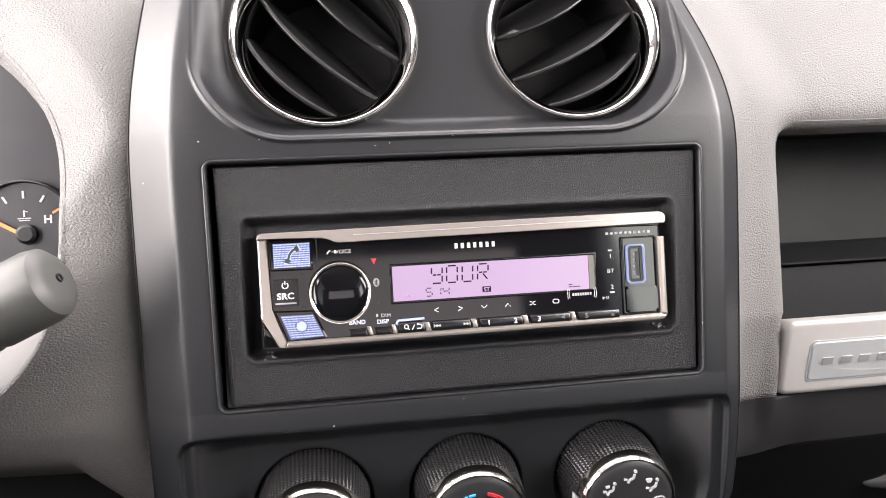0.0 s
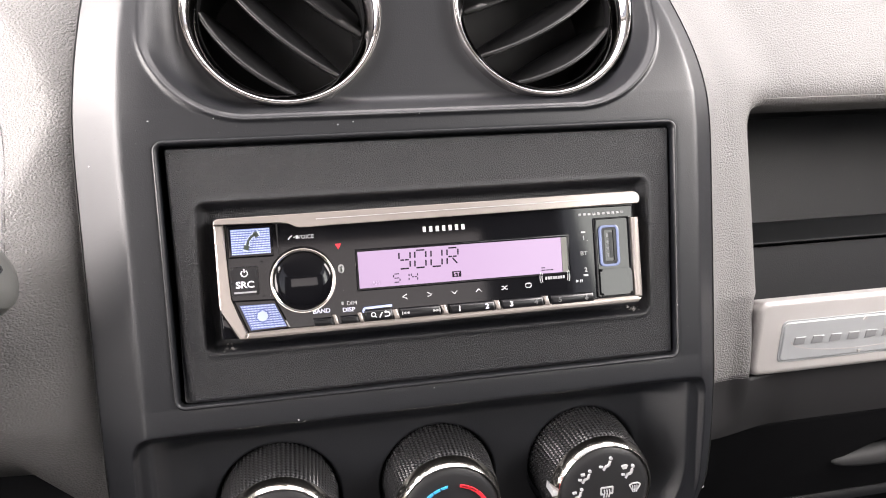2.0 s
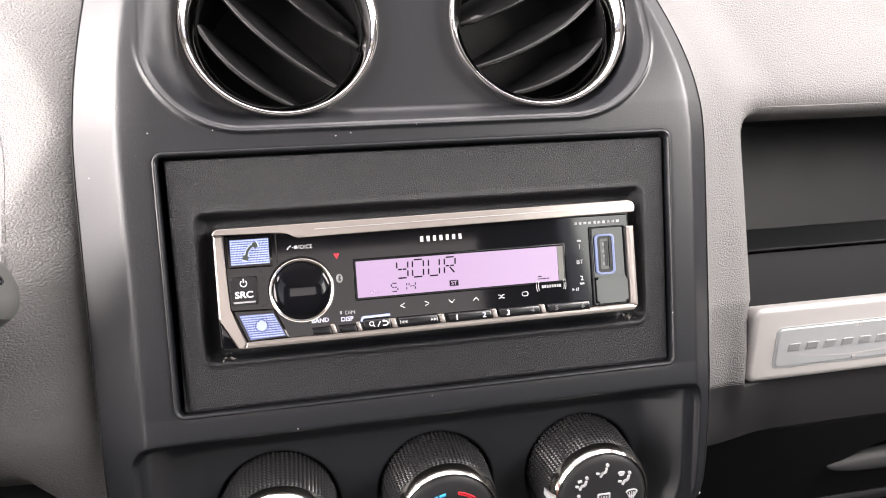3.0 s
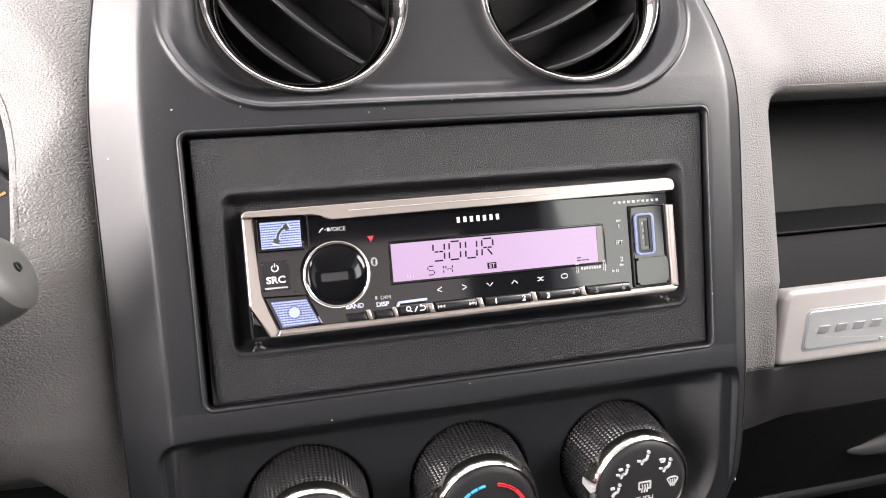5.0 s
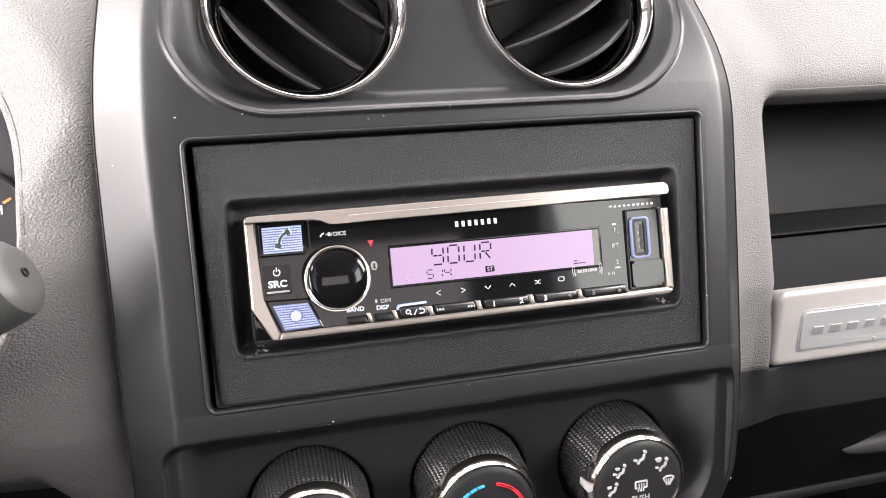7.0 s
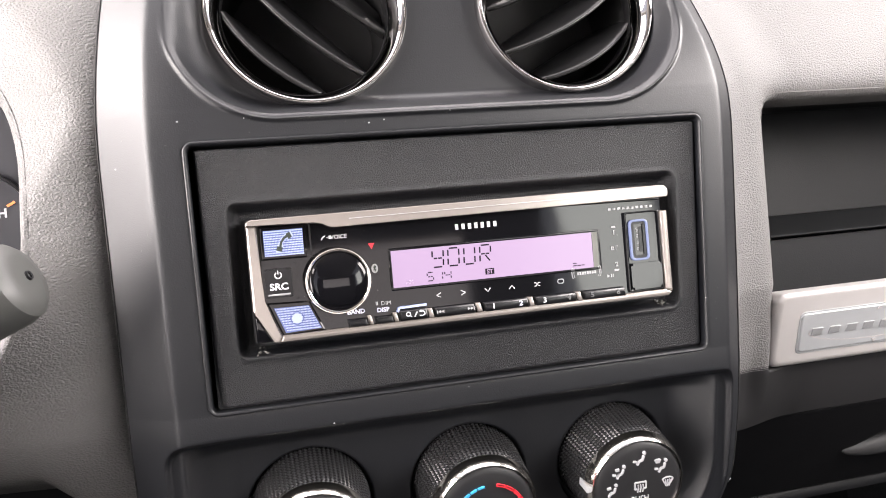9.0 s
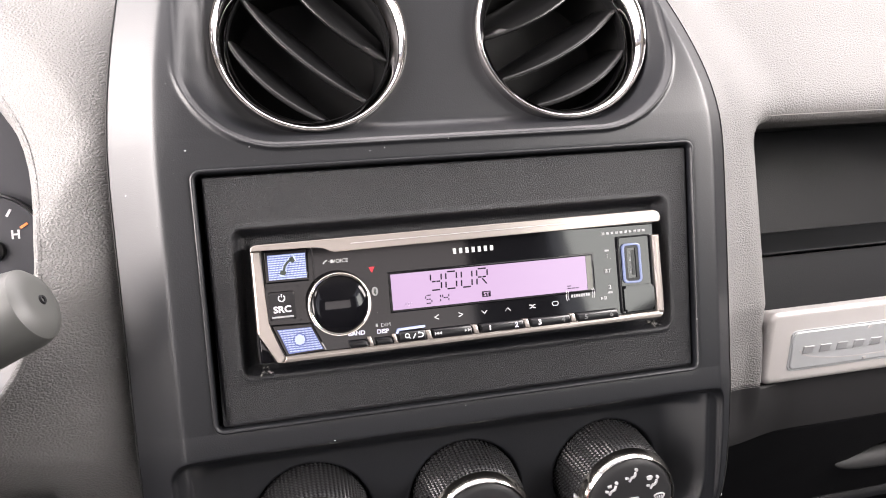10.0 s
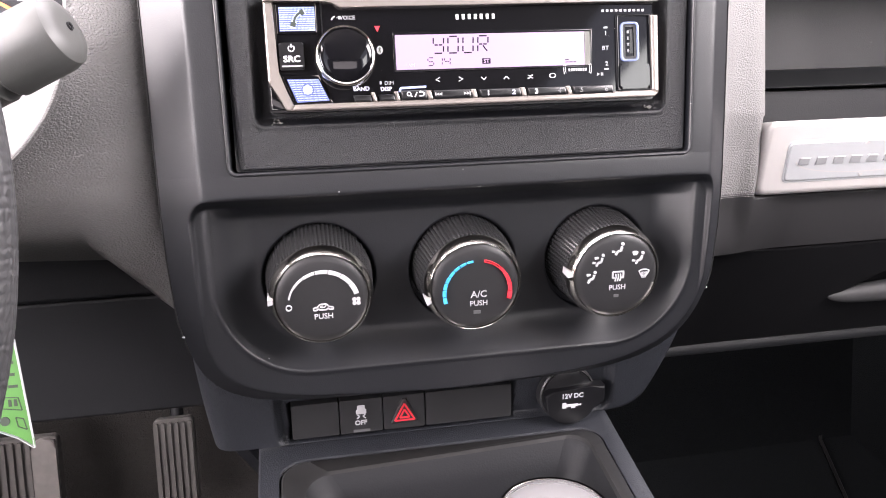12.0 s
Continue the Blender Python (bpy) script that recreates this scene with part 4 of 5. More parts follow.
text("push_word", "PUSH", 0.0039, 0.0003, YK, -0.0084, MARK, fan, bold=0.00003)

temp = climate_knob(-0.0002, 196, "knurled black temperature knob with chrome band")
for i in range(8):
    mark("cold_mark", strip(arc(0.0008, -0.0028, 0.0169, 196 - i * 12.5, 196 - i * 12.5 - 10.6, 4), 0.0019 - 0.00014 * i, YK, YK + 0.0012), BLUEMARK, temp)
for i in range(6):
    a0 = 78 - i * 15.8
    if i < 2:
        o = [arc(0.0008, -0.0028, 0.0169 + q, a0, a0 - 13.6, 5) for q in (0.0005, -0.0005)]
        mark("warm_mark", strip(o[0] + o[1][::-1] + o[0][:1], 0.00035, YK, YK + 0.0012), RED, temp)
    else:
        mark("warm_mark", strip(arc(0.0008, -0.0028, 0.0169, a0, a0 - 14.4, 5), 0.0011 + 0.00022 * i, YK, YK + 0.0012), RED, temp)
text("cooling_word", "A/C", 0.0050, 0.0014, YK, -0.0035, MARK, temp, bold=0.00003)
text("push_word", "PUSH", 0.0039, 0.0014, YK, -0.0084, MARK, temp, bold=0.00003)
mark("lamp", prism(rrect(-0.0011, 0.0025, -0.0144, -0.0126), YK + 0.0003, YK + 0.001), DARKMARK, temp)

mode = climate_knob(0.0750, 176, "knurled black air direction knob with chrome band")


def seat_mark(x, z, foot, high):
    """A small airflow sign: a seated bent stroke with a round head and one or two arrows."""
    b = [strip([(x + 0.0019, z + 0.0014), (x + 0.0013, z - 0.0008), (x - 0.0004, z - 0.0011), (x - 0.0013, z - 0.0030)], 0.0010, YK, YK + 0.0012)]
    if foot:
        b.append(strip([(x - 0.0034, z - 0.0009), (x - 0.0018, z - 0.0012)], 0.0009, YK, YK + 0.0012))
    if high:
        b.append(strip([(x - 0.0022, z + 0.0014), (x - 0.0003, z + 0.0016)], 0.0010, YK, YK + 0.0012))
    mark("airflow_mark", merge(*b), MARK, mode)
    mark("airflow_dot", prism(arc(x + 0.0022, z + 0.0028, 0.0008, 0, 330, 10), YK, YK + 0.0012), MARK, mode)


seat_mark(-0.0146, 0.0002, False, True)
seat_mark(-0.0107, 0.0092, True, True)
seat_mark(-0.0004, 0.0146, True, False)
seat_mark(0.0110, 0.0090, True, False)


def screen_mark(x, z, k, lines):
    """A fan-shaped windscreen outline with heat lines."""
    o = [(x + k * px, z + k * pz) for px, pz in ((-0.0028, 0.0014), (-0.0014, 0.0022), (0.0014, 0.0022), (0.0028, 0.0014), (0.0014, -0.0012), (-0.0014, -0.0012), (-0.0028, 0.0014))]
    mark("screen_mark", strip(o, 0.0005, YK + 0.0002, YK + 0.0013) if lines else prism(o[:-1], YK + 0.0002, YK + 0.0013), MARK, mode)
    for q in (-1, 0, 1) if lines else ():
        mark("heat_line", strip([(x + q * 0.0012, z + 0.0010), (x + q * 0.0009, z - 0.0024)], 0.0004, YK + 0.0001, YK + 0.0013), MARK, mode)


screen_mark(0.0090, 0.0116, 0.62, False)
screen_mark(0.0147, 0.0003, 1.0, True)
mark("rear_screen_mark", strip([(-0.0014, -0.0010), (-0.0026, -0.0010), (-0.0026, 0.0024), (0.0032, 0.0024), (0.0032, -0.0010), (0.0020, -0.0010)], 0.0007, YK, YK + 0.0012), MARK, mode)
for q in (-1, 0, 1):
    mark("heat_line", strip([(0.0003 + q * 0.0013, 0.0012), (0.0006 + q * 0.0013, -0.0006), (0.0001 + q * 0.0013, -0.0028)], 0.0005, YK, YK + 0.0012), MARK, mode)
text("push_word", "PUSH", 0.0039, 0.0002, YK, -0.0060, MARK, mode, bold=0.00003)
mark("lamp", prism(rrect(-0.0012, 0.0014, -0.0118, -0.0102), YK + 0.0003, YK + 0.001), DARKMARK, mode)

# ---- dashboard, driver's side ----
dash = thing("dashboard", (0, 0.1, -0.2), "grey grained soft vinyl dashboard", "dashboard")


def pod_d(X, Z):
    """Inside the instrument opening above 0."""
    dx = (X + 0.355) / 0.172
    dz = np.where(Z > 0.037, (Z - 0.037) / 0.132, (Z - 0.037) / 0.105)
    q = np.where(Z > 0.037, 2.3, 2.6)
    return (1 - (np.abs(dx) ** q + np.abs(dz) ** q) ** (1 / q)) * 0.12


def driver_y(X, Z):
    """Depth of the soft panel on the driver's side."""
    e = -half_width(np.maximum(Z, -0.150), -1) - 0.0006 - X
    y = 0.031 + 1.3 * np.maximum(Z + 0.02, 0) ** 2 + 0.12 * np.maximum(-0.06 - Z, 0)
    y = y - 0.012 * (1 - np.exp(-np.maximum(e, 0) / 0.016)) + 0.006 * np.exp(-np.maximum(e, 0) / 0.0014)
    y = y + 0.05 * np.maximum(-0.02 - Z, 0) + 0.6 * np.maximum(Z - 0.16, 0) + face_tilt(Z) * np.exp(-np.maximum(e, 0) / 0.03)
    # the panel leans under towards its foot, more so below the instruments
    v = -0.030 - Z
    y = y + 0.27 * 0.5 * (v + np.sqrt(v * v + 0.030 ** 2))
    v = -0.056 - Z + 0.3 * (e - 0.030)
    y = y + 0.42 * 0.5 * (v + np.sqrt(v * v + 0.022 ** 2)) * (1 - np.exp(-np.maximum(e, 0) / 0.020)) * smooth((0.015 - Z) / 0.05)
    # the brow over the instruments turns in
    w = 0.020 * smooth((Z - 0.030) / 0.06)
    u = w + np.minimum(pod_d(X, Z), 0)
    y = y + 0.80 * 0.5 * (u + np.sqrt(u * u + 0.0030 ** 2)) * (w > 0)
    low = -0.080 - 0.050 * np.maximum(1 - np.maximum(e, 0) / 0.042, 0)
    v = low - Z
    return y + 2.4 * 0.5 * (v + np.sqrt(v * v + 0.006 ** 2))


def left_fn(S, Z):
    # S from 0 at the seam to 1 at the door; the lower edge rises away from the stack
    seam = -half_width(np.maximum(Z, -0.150), -1) - 0.0006
    X = seam + S * (-0.78 - seam)
    y = driver_y(X, Z)
    return X, y, Z


ssl = np.concatenate([np.geomspace(0.0008, 0.02, 14), np.linspace(0.0215, 0.30, 190), np.linspace(0.31, 1, 60)])
ssl = np.concatenate([[0.0], ssl])
sheet_part("driver_panel", sheet(ssl, np.concatenate([np.arange(-0.150, 0.17, 0.0012), np.linspace(0.172, 0.30, 24)]), left_fn,
           lambda px, pz: pod_d(px, pz) < 0.0), SOFT, dash, "grey soft vinyl panel on the driver's side")


# ---- dashboard, passenger's side ----
def shelf_d(X, Z):
    return rbox_d(X, Z, 0.1925, 0.90, -0.055, 0.0775, 0.016)


def passenger_y(X, Z):
    """Depth of the soft panel on the passenger's side."""
    e = X - half_width(np.maximum(Z, -0.125), 1) - 0.0006
    y = 0.052 - 0.020 * np.exp(-np.maximum(e, 0) / 0.016) + 0.006 * np.exp(-np.maximum(e, 0) / 0.0014)
    y = y + 0.012 * smooth((e - 0.03) / 0.05) + (face_tilt(Z) - 0.006) * np.exp(-np.maximum(e, 0) / 0.02)
    q = -0.020 - Z
    y = y + 0.08 * 0.5 * (q + np.sqrt(q * q + 0.022 ** 2)) * smooth((0.1885 - X) / 0.014) * smooth(e / 0.014) * smooth((Z + 0.115) / 0.034)
    y = y + 0.25 * np.maximum(-0.03 - Z, 0) + 0.011 * smooth((-0.030 - Z) / 0.005) * smooth((X - 0.1880) / 0.0015) * smooth((Z + 0.0795) / 0.002) + 4.0 * np.maximum(-0.070 - Z, 0) ** 2
    u = Z - 0.092
    y = y + 0.44 * 0.5 * (u + np.sqrt(u * u + 0.012 ** 2)) + 0.007 * np.exp(-np.maximum(-shelf_d(X, Z), 0) / 0.005)
    return y


def right_fn(S, Z):
    seam = half_width(np.maximum(Z, -0.125), 1) + 0.0006
    X = seam + S * (0.78 - seam)
    return X, passenger_y(X, Z), Z


ssr = np.concatenate([[0.0], np.geomspace(0.0012, 0.02, 10), np.linspace(0.0215, 0.16, 90), np.linspace(0.163, 1, 120)])
sheet_part("passenger_panel", sheet(ssr, np.concatenate([np.arange(-0.0785, 0.12, 0.0012), np.linspace(0.122, 0.36, 36)]), right_fn,
           lambda px, pz: shelf_d(px, pz) < 0.0), SOFT, dash, "grey soft vinyl panel on the passenger's side")
sheet_part("lower_passenger_panel", sheet(ssr, np.arange(-0.1150, -0.0760, 0.0012), right_fn), PANEL, dash, "smooth lower panel, darkened for shade")
def box(x0, x1, y0, y1, z0, z1, bev=0.0):
    return prism(rrect(x0, x1, z0, z1), y0, y1, bev)


# storage shelf in the dash
shelf = thing("storage_shelf", (0.45, 0.1, -0.05), "dark open storage shelf moulded in the dashboard", "storage shelf")
part("back", box(0.18, 0.79, 0.168, 0.175, -0.06, 0.10), SHELF, shelf)
part("roof", box(0.18, 0.779, 0.074, 0.172, 0.0815, 0.0850), SHELF, shelf)
part("end", box(0.185, 0.190, 0.076, 0.172, -0.058, 0.0840), SHELF, shelf)
bm = prism([(0.18, -0.0080), (0.775, -0.0080), (0.775, 0.0070), (0.18, 0.0070)], 0.146, 0.172, 0.0015)
for v in bm.verts:
    v.co.y += 1.1 * max(v.co.z + 0.008, 0) if v.co.y < 0.16 else 0
part("step", bm, SHELF, shelf)
part("base", prism([(0.185, -0.060), (0.79, -0.060), (0.79, -0.010), (0.185, -0.010)], 0.152, 0.172), LOWER, shelf)
part("tray", box(0.185, 0.79, 0.068, 0.156, -0.060, -0.052), LOWER, shelf)

lip = []
for o, dy in ((0.0032, 0.0030), (0.0024, -0.0003), (0.0012, -0.0005), (0.0, 0.0003), (-0.0009, 0.0022), (-0.0013, 0.0060), (-0.0014, 0.0300)):
    lip.append([Vector((x, float(passenger_y(np.array(x), np.array(z))) + dy, z)) for x, z in rrect(0.1925 - o, 0.779, -0.058, 0.0775 + o, 0.016 + o, 12)])
part("opening_lip", loft(lip), SOFT, shelf)
part("scuff_sheen", prism([(0.268, 0.100), (0.275, 0.104), (0.292, 0.112), (0.305, 0.120), (0.300, 0.122), (0.280, 0.112)], 0.0, 0.0004), BROWN, shelf, "brown scuff on the shelf").matrix_local = Matrix.Translation((-0.45, -0.1, 0.05)) @ Matrix(((1, 0, 0, 0), (0, 0, 1, 0), (0, -1, 0, -0.0514), (0, 0, 0, 1)))

# bright trim strip with plate
badge = thing("trim_strip", (0.45, 0.07, -0.077), "bright silver trim strip with a raised name plate", "dashboard trim")


def badge_y(z):
    return 0.050 + (-0.034 - z) * 0.34


def pillow(x0, x1, z0, z1, r, y0, y1, soft):
    """A rounded plate whose front edges roll over by soft."""
    loops = [[Vector((x, y1, z)) for x, z in rrect(x0, x1, z0, z1, r, 8)]]
    for k in range(7):
        a = radians(15 * k)
        i = soft * (1 - math.cos(a))
        loops.append([Vector((x, y0 + soft * (1 - math.sin(a)), z)) for x, z in rrect(x0 + i, x1 - i, z0 + i, z1 - i, max(r - i, 0.0004), 8)])
    bm = loft(loops)
    bm.verts.ensure_lookup_table()
    bm.faces.new([bm.verts[len(bm.verts) - len(loops[0]) + k] for k in range(len(loops[0]))])
    bmesh.ops.recalc_face_normals(bm, faces=bm.faces)
    for v in bm.verts:
        v.co.y += badge_y(v.co.z)
    return bm


part("strip", pillow(0.1890, 0.72, -0.0785, -0.0345, 0.0060, 0.0, 0.016, 0.0032), BADGE, badge)
bm = ring_prism(rrect(0.2040, 0.309, -0.0715, -0.0465, 0.0035), rrect(0.2050, 0.308, -0.0705, -0.0475, 0.0030), -0.0005, 0.002, 0.0003)
for v in bm.verts:
    v.co.y += badge_y(v.co.z)
part("plate_groove", bm, PLATE, badge)
plate = part("name_plate", pillow(0.2050, 0.308, -0.0705, -0.0475, 0.0030, -0.0014, 0.004, 0.0010), PLATE, badge, "grey-silver name plate")
bm = merge(strip([(0.2565 + 0.046 * math.cos(a), -0.0590 + 0.0078 * math.sin(a)) for a in (math.pi + k / 32 * math.pi for k in range(33))], 0.0006, -0.0016, 0.0),
           prism([(0.2550, -0.0500), (0.2565, -0.0478), (0.2580, -0.0500)], -0.0021, 0.0), prism([(0.2550, -0.0680), (0.2565, -0.0702), (0.2580, -0.0680)], -0.0021, 0.0))
for v in bm.verts:
    v.co.y += badge_y(v.co.z)
part("emblem_outline", bm, BADGE, plate)
for i in range(7):
    x = 0.2118 + i * 0.01165
    bm = prism([(x, -0.0612), (x + 0.0070, -0.0612), (x + 0.0077, -0.0568), (x + 0.0007, -0.0568)], -0.0022, 0.001, 0.0004)
    for v in bm.verts:
        v.co.y += badge_y(v.co.z)
    part("name_bar", bm, NAMEBAR, plate)

# lower passenger panel and glove box
def glove_fn(S, Z):
    X = 0.128 + S * 0.64 + 0.04 * np.maximum(-Z - 0.12, 0)
    dz = np.maximum(-0.1150 - Z, 0)
    y = 0.0960 + 0.88 * dz + 0.6 * dz ** 2 + 4.0 * np.maximum(-0.1985 - Z, 0) + 0.005 * np.exp(-np.abs(Z + 0.1155) / 0.0012)
    y = y - 0.020 * np.exp(-np.maximum(X - 0.137, 0) / 0.02)
    lean = 0.035 * (Z + 0.1600) / 0.0235
    d = np.minimum(np.minimum(X - 0.300 - lean, 0.460 - lean - X), np.minimum(-0.1365 - Z, Z + 0.1620))
    return X, y + 0.014 * smooth(d / 0.005), Z


glove = thing("glove_box", (0.45, 0.1, -0.19), "dark grey glove box with a flush latch handle", "glove box")
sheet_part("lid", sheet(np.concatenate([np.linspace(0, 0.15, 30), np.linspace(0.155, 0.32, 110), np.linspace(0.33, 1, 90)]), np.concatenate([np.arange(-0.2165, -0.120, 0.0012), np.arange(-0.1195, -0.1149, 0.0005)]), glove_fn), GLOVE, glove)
rows = []
for k in range(41):
    u = -math.cos(math.pi * k / 40)
    f = max(1 - abs(u) ** 5, 0.0) ** 0.5 * (1 - 0.15 * u * u) + 0.02
    x, z = 0.3790 + 0.0850 * u, -0.1615 + 0.0018 * (1 - u * u)
    rows.append([Vector((x, 0.1380 - 0.0066 * f * math.cos(a), z + 0.0080 * f * math.sin(a))) for a in (2 * math.pi * i / 20 for i in range(20))])
bm = loft(rows)
part("latch_handle", bm, HANDLE, glove, "grey latch handle")

# ---- lower stack housing with switches ----
lower = thing("lower_stack", (0, 0.12, -0.24), "dark grained plastic lower console housing", "console housing")


def low_w(z, s=1):
    """Half width of the lower housing on the passenger's (1) or driver's (-1) side."""
    q = np.maximum(-0.130 - z, 0)
    c = np.clip((-0.196 - z) / 0.0101, 0, 1)
    return np.where(s > 0, 0.1445 - 0.10 * q - 2.9 * q ** 2 - 0.010 * (1 - np.sqrt(1 - c ** 2)), 0.1480 - 0.02 * q - 0.75 * q ** 2)


def low_fn(S, Z):
    X = S * low_w(Z, S)
    y = 0.050 + 0.38 * np.maximum(-0.135 - Z, 0)
    e = low_w(Z, S) - np.abs(X)
    y = y + 0.016 * np.exp(-np.maximum(e, 0) / 0.004) * 1.0
    sw = rbox_d(X, Z, -0.1075, 0.097, -0.2075, -0.150, 0.008)
    y = y + 0.006 * smooth(sw / 0.006)
    hole = rbox_d(X, Z, -0.0985, 0.0345, -0.2050, -0.1795, 0.001)
    y = y + 0.02 * (hole > 0)
    return X, y, Z


sheet_part("front", sheet(np.linspace(-1, 1, 250), np.arange(-0.206, -0.110, 0.0009), low_fn), HARD, lower)
for s in (-1, 1):
    bm = prism([(0.060, -0.132), (0.35, -0.10), (0.35, -0.40), (0.12, -0.215), (0.10, -0.204)], -0.004, 0.004)
    bm.transform(Matrix(((0, s, 0, s * 0.134), (1, 0, 0, 0), (0, 0, 1, 0), (0, 0, 0, 1))))
    for v in bm.verts:
        v.co.x = s * (abs(v.co.x) - 0.134 + float(low_w(v.co.z, s)) - 0.006)
    bmesh.ops.recalc_face_normals(bm, faces=bm.faces)
    part("side", bm, HARD, lower)


def switch(x0, x1, label):
    s = thing("switch", (0, 0, 0), label, "switch", "dash switches")
    s.matrix_world = D @ pose((x0 + x1) / 2, 0.0735, -0.1915, 10, 0, 0)
    h = (x1 - x0) / 2 - 0.0004
    part("rocker", prism(rrect(-h, h, -0.0105, 0.0105, 0.0006), -0.001, 0.02, 0.0008), KNOBFACE, s)
    return s


switch(-0.0975, -0.0702, "blank black switch cover")
esc = switch(-0.0702, -0.0450, "black stability control off switch")
text("off_word", "OFF", 0.0040, -0.0003, -0.0012, -0.0040, MARK, esc, bold=0.0001)
part("skid_mark", merge(prism(rrect(-0.0022, 0.0022, 0.0040, 0.0068, 0.0006), -0.0014, -0.001), prism(rrect(-0.0030, 0.0030, 0.0014, 0.0042, 0.0006), -0.0014, -0.001),
     strip([(-0.0022, 0.0010), (-0.0010, -0.0002), (-0.0024, -0.0014)], 0.0007, -0.0014, -0.001), strip([(0.0022, 0.0010), (0.0010, -0.0002), (0.0024, -0.0014)], 0.0007, -0.0014, -0.001)), MARK, esc)
part("lamp", prism(rrect(-0.0048, 0.0048, -0.0100, -0.0084), -0.0013, 0.0), DARKMARK, esc)
haz = switch(-0.0450, -0.0202, "black hazard switch with a red triangle")
part("raised_ridge", prism([(-0.0080, -0.0062), (0.0080, -0.0062), (0.0012, 0.0088), (-0.0012, 0.0088)], -0.0026, 0.0, 0.0008), KNOBFACE, haz)
part("outer_triangle", strip([(-0.0058, -0.0046), (0.0058, -0.0046), (0.0, 0.0058), (-0.0058, -0.0046)], 0.0010, -0.0030, -0.002), RED, haz)
part("inner_triangle", strip([(-0.0028, -0.0028), (0.0028, -0.0028), (0.0, 0.0022), (-0.0028, -0.0028)], 0.0009, -0.0031, -0.002), RED, haz)
switch(-0.0202, 0.0325, "long blank black switch cover")

outlet = thing("power_outlet", (0, 0, 0), "black round power outlet with a hinged cap", "power outlet")
outlet.matrix_world = D @ pose(0.0668, 0.0690, -0.1915, 10, 0, 0)
part("collar", lathe([(0.0130, 0.004), (0.0164, 0.0010), (0.0174, 0.0018), (0.0180, 0.012), (0.0130, 0.012)], 64, close=True), KNOBFACE, outlet)
cap = part("cap", prism(arc(0, 0, 0.0163, 200, 340, 16) + [(0.0215, -0.0045), (0.0215, 0.0062), (0.0120, 0.0070), (-0.0120, 0.0056), (-0.0163, 0.0030)], -0.0050, 0.003, 0.0012), BLACKBTN, outlet, "black hinged cap")
part("dome", lathe([(0, -0.001), (0.010, -0.0008), (0.0156, 0.0008), (0.0163, 0.006), (0, 0.006)], 48), BLACKBTN, outlet)
text("voltage_word", "12V DC", 0.0041, 0.0006, -0.0053, 0.0022, MARK, cap, bold=0.0001)
part("plug_mark", merge(prism(rrect(-0.0056, -0.0030, -0.0058, -0.0022, 0.0005), -0.0053, -0.005), prism(rrect(-0.0030, 0.0040, -0.0050, -0.0034), -0.0053, -0.005), prism(rrect(0.0000, 0.0026, -0.0060, -0.0050), -0.0053, -0.005), prism(rrect(0.0040, 0.0062, -0.0046, -0.0038), -0.0053, -0.005)), MARK, cap)

# ---- centre console ----
C = pose(0, 0.0127, 0.459)   # world frame at the console's front end, its top sloping a little
console = thing("centre_console", (0, 0, 0), "dark centre console with an open front tray", "centre console", frame_m=C)


def hframe(bm, tilt=0):
    """Turns a face outline so that its face looks up; outline x across, z towards the dash."""
    bm.transform(Matrix.Rotation(radians(-90 + tilt), 4, "X"))
    return bm


def narrowing(bm):
    """The console narrows away from the dash."""
    for v in bm.verts:
        k = 1 + (1.8 if v.co.x > -0.006 else 0.4) * max(v.co.y - 0.014, -0.10)
        v.co.x = -0.006 + (v.co.x + 0.006) * k
    return bm


part("top", narrowing(hframe(ring_prism(rrect(-0.1168, 0.0938, -0.42, 0.030, 0.010, 8), rrect(-0.1072, 0.0897, -0.40, -0.0165, 0.016, 8), 0.0, 0.012, 0.0012))), HARD, console)
tray_rows = ((0.0915, 0.0, 0.0080), (0.0, 0.0, 0.0002), (0.0010, 0.0010, -0.0006), (0.0110, 0.0095, 0.0010), (0.0128, 0.0112, 0.0020), (0.0165, 0.0160, 0.0070), (0.0195, 0.0190, 0.0110), (0.0265, 0.0260, 0.0320))
loops = []
for k, (side, end, y) in enumerate(tray_rows):
    side = 0.0 if k == 0 else side
    loops.append([Vector((x, y - (0.006 * min(max((x - 0.045) / 0.02, 0), 1) if 3 <= k <= 5 else 0), z)) for x, z in rrect(-0.1062 + side, 0.0888 - side * 0.85, -0.40 + end, -0.0175 - end, 0.015, 8)])
part("tray_rim", narrowing(hframe(loft(loops[:5]))), TRAY, console, "satin grey tray rim")
# same tray, but the wall's shade is put in by a darker plastic
part("tray_wall", narrowing(hframe(loft(loops[4:]))), LOWER, console, "sloping tray wall, darkened for shade")
part("tray_floor", narrowing(hframe(prism(rrect(-0.098, 0.082, -0.396, -0.030), 0.0275, 0.038))), LOWER, console)
part("flank", prism(rrect(-0.42, 0.10, -0.456, -0.004), -0.006, 0.0), LOWER, console).matrix_local = Matrix.Translation((0.070, 0, 0)) @ Matrix.Rotation(radians(90), 4, "Z")
part("flank", prism(rrect(-0.42, 0.10, -0.456, -0.004), 0.0, 0.006), LOWER, console).matrix_local = Matrix.Translation((-0.092, 0, 0)) @ Matrix.Rotation(radians(90), 4, "Z")

shifter = thing("gear_shifter", (0, 0, 0), "gear shifter with a chrome-topped knob", "gear shifter", frame_m=pose(0.0240, -0.112, 0.3500, -8, 0, 0) @ Matrix.Scale(0.97, 4))
